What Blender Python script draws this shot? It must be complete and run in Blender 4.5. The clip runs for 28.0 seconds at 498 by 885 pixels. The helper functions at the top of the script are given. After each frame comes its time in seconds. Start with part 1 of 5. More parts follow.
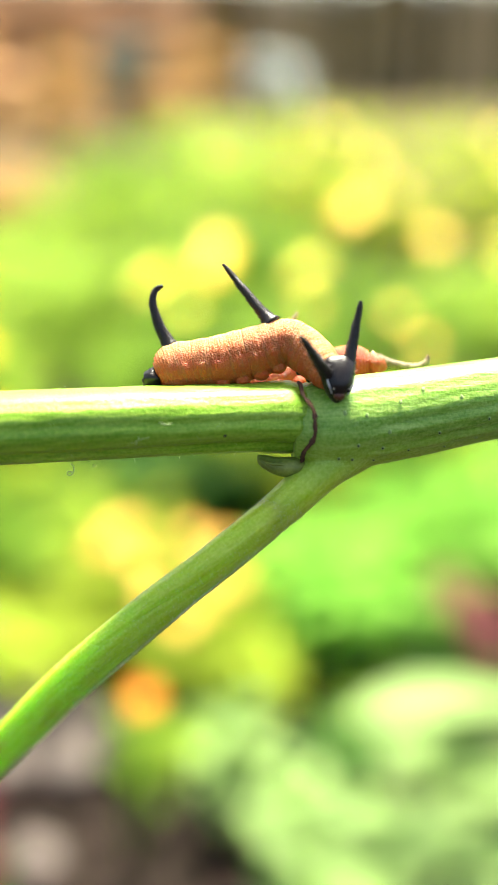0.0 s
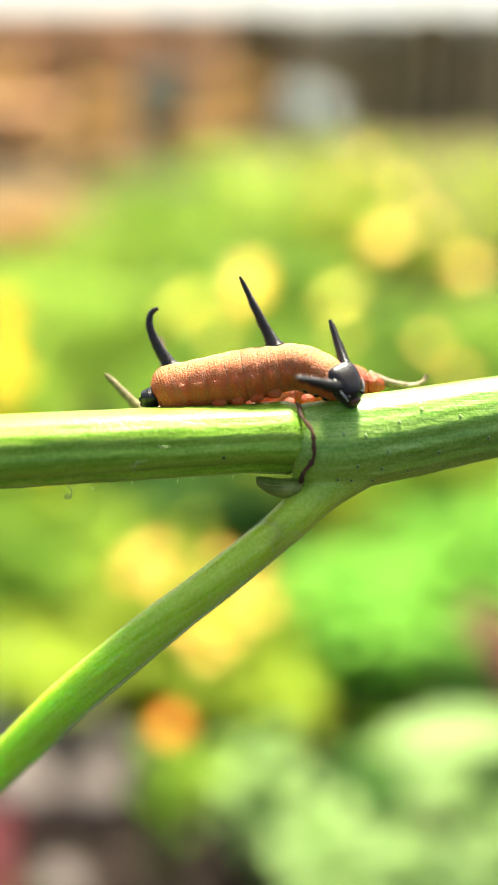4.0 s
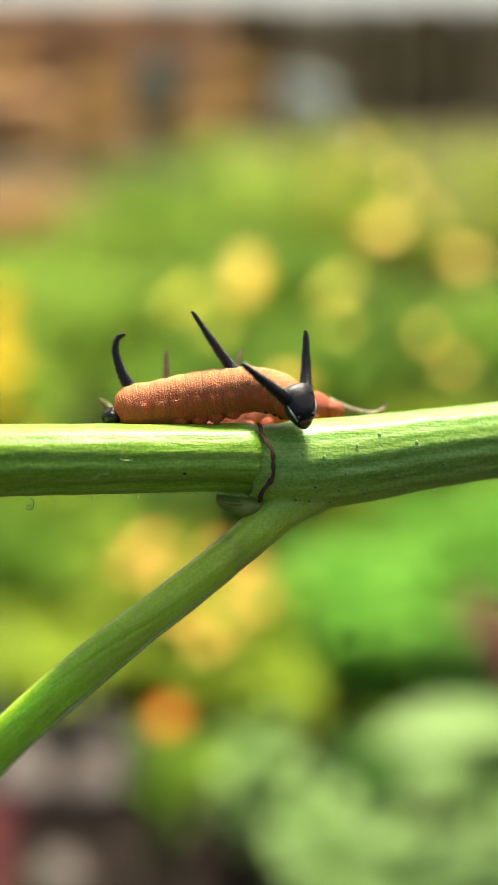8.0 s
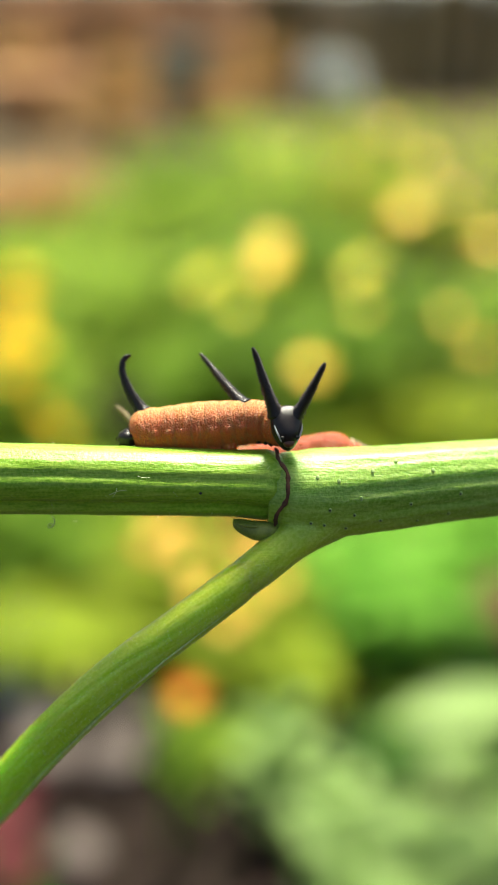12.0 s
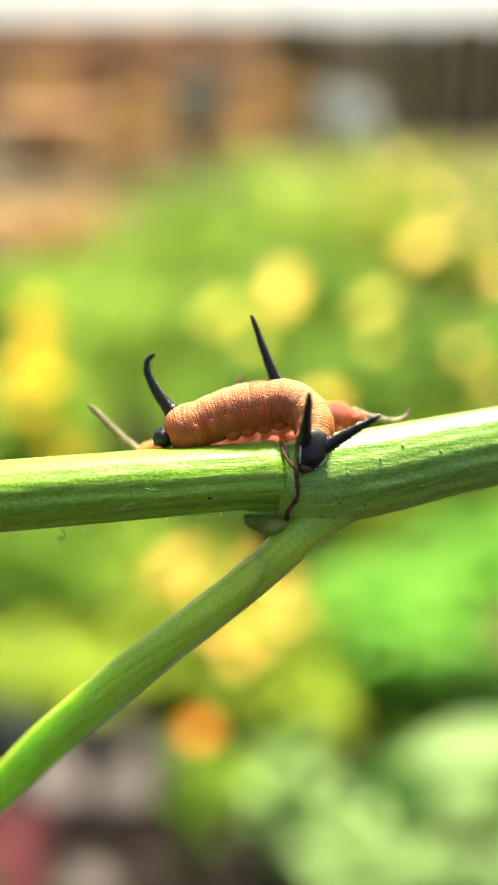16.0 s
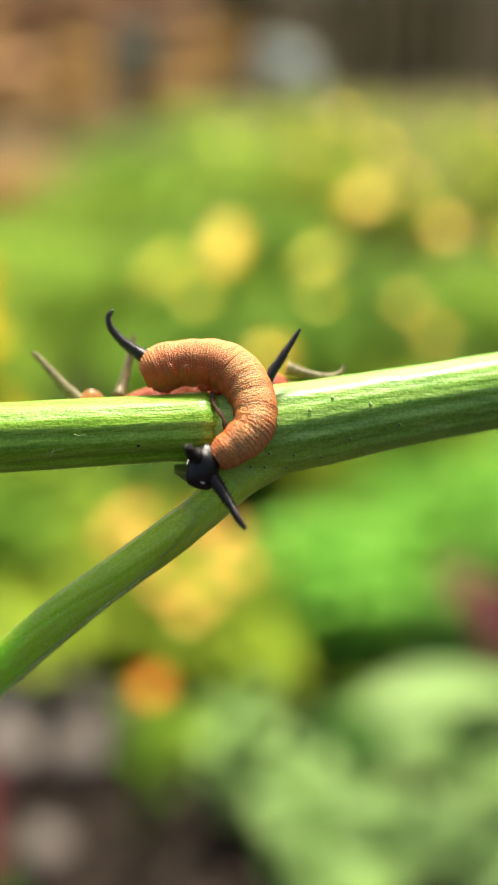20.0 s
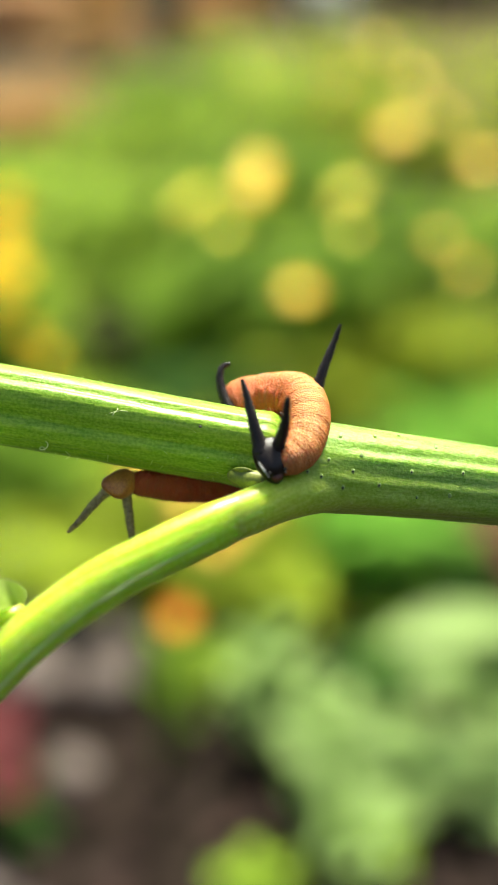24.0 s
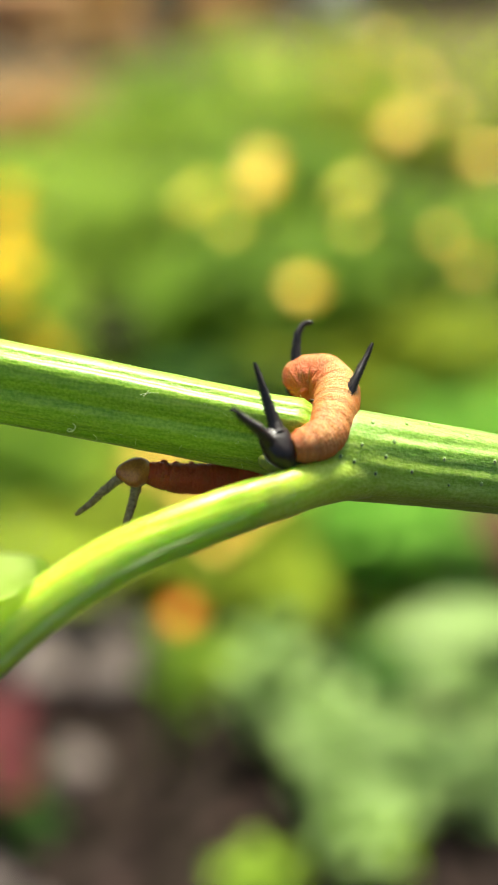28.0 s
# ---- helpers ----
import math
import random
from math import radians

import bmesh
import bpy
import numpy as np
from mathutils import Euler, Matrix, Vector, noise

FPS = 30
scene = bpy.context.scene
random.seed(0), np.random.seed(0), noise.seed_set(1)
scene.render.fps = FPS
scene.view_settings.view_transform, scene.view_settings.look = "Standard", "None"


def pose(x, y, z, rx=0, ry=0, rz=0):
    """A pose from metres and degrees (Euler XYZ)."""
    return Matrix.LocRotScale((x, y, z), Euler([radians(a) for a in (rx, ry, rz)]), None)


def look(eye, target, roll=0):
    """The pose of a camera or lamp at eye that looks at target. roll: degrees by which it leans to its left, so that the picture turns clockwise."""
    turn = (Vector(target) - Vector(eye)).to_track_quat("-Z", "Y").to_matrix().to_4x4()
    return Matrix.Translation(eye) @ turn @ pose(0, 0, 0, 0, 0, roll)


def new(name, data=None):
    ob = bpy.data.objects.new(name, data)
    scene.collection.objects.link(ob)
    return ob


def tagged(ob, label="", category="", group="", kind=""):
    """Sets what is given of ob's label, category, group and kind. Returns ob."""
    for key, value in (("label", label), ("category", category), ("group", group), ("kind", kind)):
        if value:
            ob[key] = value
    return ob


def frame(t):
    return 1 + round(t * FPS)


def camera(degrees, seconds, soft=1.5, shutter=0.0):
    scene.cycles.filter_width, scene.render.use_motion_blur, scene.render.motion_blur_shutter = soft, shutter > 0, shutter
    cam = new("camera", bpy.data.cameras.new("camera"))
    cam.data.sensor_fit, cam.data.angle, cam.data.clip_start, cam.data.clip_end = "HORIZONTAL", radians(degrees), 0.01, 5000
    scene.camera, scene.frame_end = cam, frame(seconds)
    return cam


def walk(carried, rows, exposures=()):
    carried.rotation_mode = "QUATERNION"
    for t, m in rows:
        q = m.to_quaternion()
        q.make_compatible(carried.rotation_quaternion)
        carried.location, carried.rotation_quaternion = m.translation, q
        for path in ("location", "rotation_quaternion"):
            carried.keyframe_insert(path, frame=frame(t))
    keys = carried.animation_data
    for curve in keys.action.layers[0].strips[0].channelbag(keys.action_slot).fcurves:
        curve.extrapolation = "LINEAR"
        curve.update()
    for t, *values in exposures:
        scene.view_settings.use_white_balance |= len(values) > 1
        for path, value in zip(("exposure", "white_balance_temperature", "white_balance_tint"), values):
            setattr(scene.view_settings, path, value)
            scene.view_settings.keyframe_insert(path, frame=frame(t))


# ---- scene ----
cam = camera(26, 28.0, soft=1.0)
EYE = (0.0, 0.0, 0.60)
# a close-up lens: sharp on the twig, far things melt away
cam.data.dof.use_dof = True
cam.data.dof.focus_distance = 0.0856
cam.data.dof.aperture_fstop = cam.data.lens / 5.0
PATH = [
    (0.0, pose(*EYE, 66.980, 0, -1.590)),
    (0.5, pose(*EYE, 67.040, 0, -1.260)),
    (1.0, pose(*EYE, 67.250, 0, -1.050)),
    (1.5, pose(*EYE, 67.400, 0, -0.930)),
    (2.0, pose(*EYE, 67.640, 0, -0.900)),
    (2.5, pose(*EYE, 68.210, 0, 0.120)),
    (4.5, pose(*EYE, 68.450, 0, 0.150)),
    (5.0, pose(*EYE, 68.450, 0, 0.480)),
    (5.5, pose(*EYE, 68.360, 0, 0.510)),
    (6.0, pose(*EYE, 68.600, 0, 0.120)),
    (6.5, pose(*EYE, 68.510, 0, 0.450)),
    (7.0, pose(*EYE, 68.330, 0, 0.090)),
    (7.5, pose(*EYE, 67.880, 0, -0.060)),
    (8.0, pose(*EYE, 68.000, 0, 0.000)),
    (8.5, pose(*EYE, 68.450, 0, 0.360)),
    (9.0, pose(*EYE, 68.960, 0, 1.020)),
    (9.5, pose(*EYE, 68.900, 0, 0.660)),
    (10.0, pose(*EYE, 67.700, 0, 0.630)),
    (10.5, pose(*EYE, 67.610, 0, 0.990)),
    (11.0, pose(*EYE, 67.040, 0, 0.780)),
    (11.5, pose(*EYE, 66.950, 0, 1.110)),
    (13.5, pose(*EYE, 68.000, 0, 1.350)),
    (14.0, pose(*EYE, 68.600, 0, 1.830)),
    (14.5, pose(*EYE, 69.020, 0, 1.380)),
    (15.0, pose(*EYE, 69.110, 0, 1.740)),
    (15.5, pose(*EYE, 68.780, 0, 1.530)),
    (16.0, pose(*EYE, 68.780, 0, 2.010)),
    (16.5, pose(*EYE, 68.420, 0, 1.680)),
    (17.0, pose(*EYE, 68.360, 0, 1.320)),
    (17.5, pose(*EYE, 68.360, 0, 1.110)),
    (18.0, pose(*EYE, 68.060, 0, 0.540)),
    (18.5, pose(*EYE, 67.550, 0, 0.900)),
    (19.0, pose(*EYE, 66.770, 0, -0.240)),
    (19.5, pose(*EYE, 66.590, 0, -0.780)),
    (20.0, pose(*EYE, 66.440, 0, -1.080)),
    (20.5, pose(*EYE, 66.170, 0, -0.900)),
    (21.0, pose(*EYE, 65.480, 0, -1.110)),
    (21.5, pose(*EYE, 64.191, 0, -0.900)),
    (23.5, pose(*EYE, 62.691, 0, 0.210)),
    (24.0, pose(*EYE, 62.991, 0, 0.540)),
    (24.5, pose(*EYE, 64.461, 0, 0.720)),
    (25.0, pose(*EYE, 63.231, 0, 0.480)),
    (25.5, pose(*EYE, 62.841, 0, 0.720)),
    (26.0, pose(*EYE, 62.901, 0, 0.840)),
    (26.5, pose(*EYE, 62.901, 0, 0.780)),
    (27.0, pose(*EYE, 63.051, 0, 0.780)),
    (27.5, pose(*EYE, 63.051, 0, 0.720)),
    (28.0, pose(*EYE, 62.811, 0, 0.750)),
]
walk(cam, PATH, exposures=[
    (0.0, 1.96, 6900, 2), (2.5, 1.86, 6900, 2), (4.5, 1.49, 6900, 2), (5.0, 1.24, 6900, 2), (8.0, 0.99, 6900, 2), (11.5, 0.99, 6900, 2),
    (13.5, 1.44, 6900, 2), (17.0, 1.46, 6900, 2), (19.0, 1.17, 6900, 2), (20.0, 1.04, 6900, 2), (21.5, 1.00, 6900, 2), (23.5, 1.03, 6900, 2), (28.0, 1.02, 6900, 2)])

# ---- light: a bright overcast sky, brightest overhead and behind the twig ----
world = bpy.data.worlds.new("sky")
scene.world = world
world.use_nodes = True
wn = world.node_tree
sky = wn.nodes.new("ShaderNodeTexSky")
sky.sky_type = "NISHITA"
sky.sun_disc = False
sky.sun_elevation = radians(62.8)
sky.sun_rotation = radians(13)
sky.dust_density = 4.0
sky.air_density = 0.7
wn.links.new(sky.outputs[0], wn.nodes["Background"].inputs[0])
wn.nodes["Background"].inputs[1].default_value = 0.10
sun_data = bpy.data.lights.new("sun", "SUN")
sun_data.energy, sun_data.angle, sun_data.color = 5.0, radians(12), (1.0, 0.96, 0.88)
sun = new("sun", sun_data)
sun.matrix_world = look((0.7, 3.0, 6.0), (0, 0, 0.0))

# ---- materials ----


def nodes_of(name):
    m = bpy.data.materials.new(name)
    m.use_nodes = True
    n = m.node_tree.nodes
    return m, n, m.node_tree.links, n["Principled BSDF"]


def noise_at(n, l, coord, scale, detail=4.0, stretch=(1, 1, 1)):
    mp = n.new("ShaderNodeMapping")
    mp.inputs["Scale"].default_value = stretch
    l.new(coord, mp.inputs["Vector"])
    t = n.new("ShaderNodeTexNoise")
    t.inputs["Scale"].default_value = scale
    t.inputs["Detail"].default_value = detail
    l.new(mp.outputs[0], t.inputs["Vector"])
    return t.outputs["Fac"]


def ramp(n, l, fac, stops):
    r = n.new("ShaderNodeValToRGB")
    e = r.color_ramp.elements
    e[0].position, e[0].color = stops[0][0], (*stops[0][1], 1)
    e[1].position, e[1].color = stops[-1][0], (*stops[-1][1], 1)
    for p, c in stops[1:-1]:
        k = e.new(p)
        k.color = (*c, 1)
    l.new(fac, r.inputs[0])
    return r.outputs[0]


def blend(n, l, fac, a, b, mode="MIX"):
    m = n.new("ShaderNodeMix")
    m.data_type, m.blend_type = "RGBA", mode
    for sock, v in ((m.inputs[0], fac), (m.inputs[6], a), (m.inputs[7], b)):
        if isinstance(v, (int, float)):
            sock.default_value = v
        elif isinstance(v, tuple):
            sock.default_value = (*v, 1)
        else:
            l.new(v, sock)
    return m.outputs[2]


def bump(n, l, p, height, strength, dist):
    b = n.new("ShaderNodeBump")
    b.inputs["Strength"].default_value = strength
    b.inputs["Distance"].default_value = dist
    l.new(height, b.inputs["Height"])
    l.new(b.outputs[0], p.inputs["Normal"])


def surface(name, dark, light, coarse, fine, rough=0.6, stretch=(1, 1, 1), lift=0.4, deep=0.0005, sss=0.0, radius=0.001, spread=0.0, metal=0.0, coat=0.0, spec=0.5):
    """A two-scale mottled surface: coarse and fine are noise scales, spread varies it from thing to thing."""
    m, n, l, p = nodes_of(name)
    co = n.new("ShaderNodeTexCoord").outputs["Object"]
    a = noise_at(n, l, co, coarse, 3.0, stretch)
    b = noise_at(n, l, co, fine, 5.0, stretch)
    col = ramp(n, l, a, [(0.3, dark), (0.7, light)])
    mid = tuple(0.5 * (x + y) for x, y in zip(dark, light))
    col = blend(n, l, 0.35, col, ramp(n, l, b, [(0.35, tuple(0.6 * c for c in mid)), (0.65, tuple(min(1, 1.35 * c) for c in mid))]))
    if spread:
        info = n.new("ShaderNodeObjectInfo")
        hs = n.new("ShaderNodeHueSaturation")
        mr = n.new("ShaderNodeMapRange")
        mr.inputs[3].default_value, mr.inputs[4].default_value = 1 - spread, 1 + spread
        l.new(info.outputs["Random"], mr.inputs[0])
        l.new(mr.outputs[0], hs.inputs["Value"])
        l.new(col, hs.inputs["Color"])
        col = hs.outputs[0]
    l.new(col, p.inputs["Base Color"])
    p.inputs["Roughness"].default_value = rough
    p.inputs["Metallic"].default_value = metal
    p.inputs["Coat Weight"].default_value = coat
    p.inputs["Specular IOR Level"].default_value = spec
    p.inputs["Coat Roughness"].default_value = 0.2
    if sss:
        p.inputs["Subsurface Weight"].default_value = sss
        p.inputs["Subsurface Radius"].default_value = (0.6, 1.0, 0.25)
        p.inputs["Subsurface Scale"].default_value = radius
    bump(n, l, p, b, lift, deep)
    return m


def leafy(name, dark, light, scale, through_light=0.4, rough=0.75, spec=0.2):
    """Leaf tissue: mottled, and some light passes through it."""
    m, n, l, p = nodes_of(name)
    co = n.new("ShaderNodeTexCoord").outputs["Object"]
    geo = n.new("ShaderNodeNewGeometry").outputs["Random Per Island"]
    a = noise_at(n, l, co, scale, 4.0)
    col = ramp(n, l, a, [(0.3, dark), (0.7, light)])
    hs = n.new("ShaderNodeHueSaturation")
    mr = n.new("ShaderNodeMapRange")
    mr.inputs[3].default_value, mr.inputs[4].default_value = 0.7, 1.3
    l.new(geo, mr.inputs[0])
    l.new(mr.outputs[0], hs.inputs["Value"])
    l.new(col, hs.inputs["Color"])
    l.new(hs.outputs[0], p.inputs["Base Color"])
    p.inputs["Roughness"].default_value = rough
    p.inputs["Specular IOR Level"].default_value = spec
    tr = n.new("ShaderNodeBsdfTranslucent")
    l.new(hs.outputs[0], tr.inputs["Color"])
    mx = n.new("ShaderNodeMixShader")
    mx.inputs[0].default_value = through_light
    l.new(p.outputs[0], mx.inputs[1])
    l.new(tr.outputs[0], mx.inputs[2])
    l.new(mx.outputs[0], n["Material Output"].inputs["Surface"])
    return m


def petal(name, dark, light, through_light=0.25):
    """A waxy petal: leaf tissue with a satin shine of its own tint."""
    m = leafy(name, dark, light, 30, through_light, 0.34, 0.36)
    m.node_tree.nodes["Principled BSDF"].inputs["Specular Tint"].default_value = (*light, 1)
    return m


def streaks(n, l, co, turn):
    """Long streaks, blotches and grain running along x, turned round y by so many degrees."""
    mp = n.new("ShaderNodeMapping")
    mp.inputs["Rotation"].default_value = (0, radians(turn), 0)
    l.new(co, mp.inputs["Vector"])
    v = mp.outputs[0]
    return noise_at(n, l, v, 1500, 4.0, (0.03, 1, 1)), noise_at(n, l, v, 300, 3.0, (0.3, 1, 1)), noise_at(n, l, v, 5200, 3.0, (0.12, 1, 1))


def stalk_skin(name, dark, mid, pale, rough=0.5, along=0, glow=0.3, depth=0.0015, below=None, coat=0.25, follow=""):
    """Green twig skin: long fine streaks (turned round y by along), soft blotches, light under the skin. below: the
    tint that it takes on towards the leaf stalk, which also paints the underside brighter, as if more light reached it.
    """
    m, n, l, p = nodes_of(name)
    co = n.new("ShaderNodeTexCoord").outputs["Object"]
    if follow:
        at = n.new("ShaderNodeAttribute")
        at.attribute_name = follow
        co = at.outputs["Vector"]
    streak, blot, grain = streaks(n, l, co, along)
    speck = noise_at(n, l, co, 3800, 2.0)
    col = ramp(n, l, streak, [(0.33, dark), (0.5, mid), (0.68, pale)])
    col = blend(n, l, 0.4, col, ramp(n, l, blot, [(0.35, dark), (0.65, mid)]))
    col = blend(n, l, 0.25, col, ramp(n, l, grain, [(0.38, dark), (0.62, pale)]))
    col = blend(n, l, 0.22, col, ramp(n, l, speck, [(0.4, dark), (0.6, pale)]))
    p.inputs["Subsurface Weight"].default_value = glow
    p.inputs["Coat Weight"].default_value = coat
    p.inputs["Specular IOR Level"].default_value = 0.32
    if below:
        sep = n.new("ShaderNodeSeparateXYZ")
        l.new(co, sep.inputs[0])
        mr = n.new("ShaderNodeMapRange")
        # starts high, so the joint's lit underside is painted in as paler colour
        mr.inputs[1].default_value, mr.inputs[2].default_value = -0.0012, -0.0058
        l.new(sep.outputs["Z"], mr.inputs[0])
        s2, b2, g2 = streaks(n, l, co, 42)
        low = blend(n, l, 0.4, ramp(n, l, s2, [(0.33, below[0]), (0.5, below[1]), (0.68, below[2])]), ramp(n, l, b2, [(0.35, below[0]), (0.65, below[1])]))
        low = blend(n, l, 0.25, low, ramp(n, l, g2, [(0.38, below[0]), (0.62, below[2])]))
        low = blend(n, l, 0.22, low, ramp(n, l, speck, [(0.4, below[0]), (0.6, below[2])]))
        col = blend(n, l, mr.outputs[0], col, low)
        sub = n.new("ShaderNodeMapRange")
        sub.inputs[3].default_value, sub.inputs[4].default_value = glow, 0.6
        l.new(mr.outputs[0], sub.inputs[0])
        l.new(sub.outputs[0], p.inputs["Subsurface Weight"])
    l.new(col, p.inputs["Base Color"])
    p.inputs["Roughness"].default_value = rough
    p.inputs["Subsurface Radius"].default_value = (0.7, 1.0, 0.15)
    p.inputs["Subsurface Scale"].default_value = depth
    p.inputs["Coat Roughness"].default_value = 0.25
    add = n.new("ShaderNodeMath")
    l.new(streak, add.inputs[0])
    l.new(grain, add.inputs[1])
    more = n.new("ShaderNodeMath")
    l.new(add.outputs[0], more.inputs[0])
    l.new(speck, more.inputs[1])
    bump(n, l, p, more.outputs[0], 0.4, 0.00012)
    return m


def larva_skin(name, back, belly, pale):
    """Caterpillar skin: tan back, redder flanks, fine ringed folds across x and tiny pale granules."""
    m, n, l, p = nodes_of(name)
    tc = n.new("ShaderNodeTexCoord").outputs["Object"]
    sep = n.new("ShaderNodeSeparateXYZ")
    l.new(tc, sep.inputs[0])
    far_off = n.new("ShaderNodeVectorMath")
    far_off.operation = "ADD"
    l.new(tc, far_off.inputs[0])
    info = n.new("ShaderNodeObjectInfo")
    l.new(info.outputs["Random"], far_off.inputs[1])
    tc = far_off.outputs[0]
    mr = n.new("ShaderNodeMapRange")
    mr.inputs[1].default_value, mr.inputs[2].default_value = -0.0002, 0.0019
    l.new(sep.outputs["Z"], mr.inputs[0])
    cell = n.new("ShaderNodeTexVoronoi")
    cell.inputs["Scale"].default_value = 8000
    l.new(tc, cell.inputs["Vector"])
    mott = noise_at(n, l, tc, 3000, 5.0, (1.6, 0.8, 0.5))
    half = tuple(0.33 * a + 0.67 * b for a, b in zip(back, belly))
    col = ramp(n, l, mr.outputs[0], [(0.0, belly), (0.5, half), (1.0, back)])
    col = blend(n, l, 0.13, col, ramp(n, l, mott, [(0.3, tuple(0.7 * c for c in belly)), (0.7, back)]))
    # shade in the hollows between granules, painted as darker belly colour
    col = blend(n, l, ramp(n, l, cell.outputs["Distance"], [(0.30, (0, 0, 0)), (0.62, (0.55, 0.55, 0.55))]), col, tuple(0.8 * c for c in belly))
    # dark wrinkles, drawn in colour only, run round the body, broken up along each fold
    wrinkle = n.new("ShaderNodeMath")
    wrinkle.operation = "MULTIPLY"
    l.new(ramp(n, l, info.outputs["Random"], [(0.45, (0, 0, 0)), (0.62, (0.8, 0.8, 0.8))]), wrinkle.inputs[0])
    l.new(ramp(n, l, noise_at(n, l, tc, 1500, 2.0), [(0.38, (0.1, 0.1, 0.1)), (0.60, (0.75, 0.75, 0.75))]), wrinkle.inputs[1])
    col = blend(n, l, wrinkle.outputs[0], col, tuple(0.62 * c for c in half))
    dot = n.new("ShaderNodeMath")
    dot.operation = "MULTIPLY"
    l.new(ramp(n, l, cell.outputs["Distance"], [(0.08, (0.75, 0.75, 0.75)), (0.28, (0, 0, 0))]), dot.inputs[0])
    l.new(mr.outputs[0], dot.inputs[1])
    col = blend(n, l, dot.outputs[0], col, pale)
    l.new(col, p.inputs["Base Color"])
    p.inputs["Roughness"].default_value = 0.55
    p.inputs["Subsurface Weight"].default_value = 0.65
    p.inputs["Subsurface Radius"].default_value = (1.0, 0.32, 0.1)
    p.inputs["Subsurface Scale"].default_value = 0.0008
    add = n.new("ShaderNodeMath")
    add.operation = "SUBTRACT"
    l.new(mott, add.inputs[0])
    l.new(cell.outputs["Distance"], add.inputs[1])
    bump(n, l, p, add.outputs[0], 0.9, 0.00009)
    return m


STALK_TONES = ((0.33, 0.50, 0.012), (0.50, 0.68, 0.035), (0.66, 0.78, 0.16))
TWIG = stalk_skin("twig_skin", (0.10, 0.25, 0.005), (0.22, 0.43, 0.012), (0.47, 0.64, 0.10), 0.42, 0, 0.15, 0.0008, coat=0.15)
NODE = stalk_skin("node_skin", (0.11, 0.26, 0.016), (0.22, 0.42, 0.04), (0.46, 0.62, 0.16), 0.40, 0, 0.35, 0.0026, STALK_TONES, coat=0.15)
PETIOLE = stalk_skin("petiole_skin", *STALK_TONES, 0.32, 0, 0.8, 0.004, coat=0.3, follow="along")
BUD = surface("bud_skin", (0.11, 0.15, 0.02), (0.27, 0.31, 0.055), 900, 4000, 0.5, lift=0.3, deep=0.0001)
SCAR = surface("scar_cork", (0.030, 0.012, 0.006), (0.14, 0.055, 0.02), 1500, 6000, 0.8, lift=0.6, deep=0.0001)
SPECK = surface("dark_speck", (0.008, 0.008, 0.006), (0.02, 0.018, 0.012), 3000, 9000, 0.7, deep=0.00005)
PORE = surface("pale_pore", (0.20, 0.33, 0.07), (0.36, 0.49, 0.16), 3000, 9000, 0.6, deep=0.00005)
RIM = surface("pale_rib", (0.46, 0.60, 0.17), (0.66, 0.76, 0.34), 1500, 6000, 0.45, lift=0.5, deep=0.00008, sss=0.3)
FIBRE = surface("pale_fibre", (0.45, 0.55, 0.20), (0.66, 0.74, 0.38), 3000, 9000, 0.5, deep=0.00003)
DOWN = leafy("pale_down", (0.58, 0.68, 0.36), (0.78, 0.86, 0.56), 3000, 0.5, 0.5)
BLADE = leafy("leaf_blade", (0.52, 0.68, 0.14), (0.68, 0.82, 0.28), 300, 0.6)
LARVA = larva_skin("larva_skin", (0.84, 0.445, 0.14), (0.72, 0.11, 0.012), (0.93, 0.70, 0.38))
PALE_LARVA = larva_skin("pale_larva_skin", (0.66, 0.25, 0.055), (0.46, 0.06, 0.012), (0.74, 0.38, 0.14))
JET = surface("jet_black_horn", (0.006, 0.004, 0.003), (0.018, 0.011, 0.009), 2500, 9000, 0.32, lift=0.5, deep=0.00008, spec=0.45)
GREY_HORN = surface("grey_horn", (0.09, 0.055, 0.022), (0.46, 0.37, 0.19), 2500, 8000, 0.5, lift=0.4, deep=0.00006)
FACE = surface("amber_face", (0.05, 0.015, 0.010), (0.18, 0.06, 0.025), 1800, 7000, 0.35, lift=0.3, deep=0.00005)
COLLAR = surface("white_collar", (0.30, 0.29, 0.28), (0.66, 0.65, 0.63), 2500, 8000, 0.5, deep=0.00005)
SOIL = surface("garden_soil", (0.009, 0.006, 0.0045), (0.026, 0.018, 0.013), 3, 40, 0.95, lift=0.8, deep=0.02, spec=0.12)
LEAF_A = leafy("leaf_mid_green", (0.11, 0.22, 0.012), (0.23, 0.38, 0.03), 12)
LEAF_B = leafy("leaf_lime_green", (0.20, 0.34, 0.025), (0.36, 0.50, 0.05), 12)
LEAF_C = leafy("leaf_deep_green", (0.02, 0.07, 0.008), (0.06, 0.16, 0.02), 12)
LEAF_D = leafy("leaf_bright_green", (0.16, 0.42, 0.035), (0.32, 0.60, 0.09), 14)
LEAF_G = leafy("leaf_yellow_lime", (0.30, 0.42, 0.03), (0.52, 0.60, 0.07), 14, 0.5)
LEAF_F = leafy("leaf_pale_green", (0.26, 0.41, 0.11), (0.43, 0.58, 0.22), 14)
LEAF_E = leafy("leaf_olive_yellow", (0.21, 0.28, 0.012), (0.40, 0.47, 0.03), 12)
YELLOW = petal("petal_golden", (0.82, 0.70, 0.012), (0.92, 0.80, 0.03))
LEMON = petal("petal_lemon", (0.70, 0.72, 0.012), (0.84, 0.84, 0.03))
AMBER = petal("petal_amber", (0.88, 0.50, 0.010), (0.95, 0.62, 0.015))
ORANGE = petal("petal_orange", (0.92, 0.28, 0.04), (0.96, 0.35, 0.06))
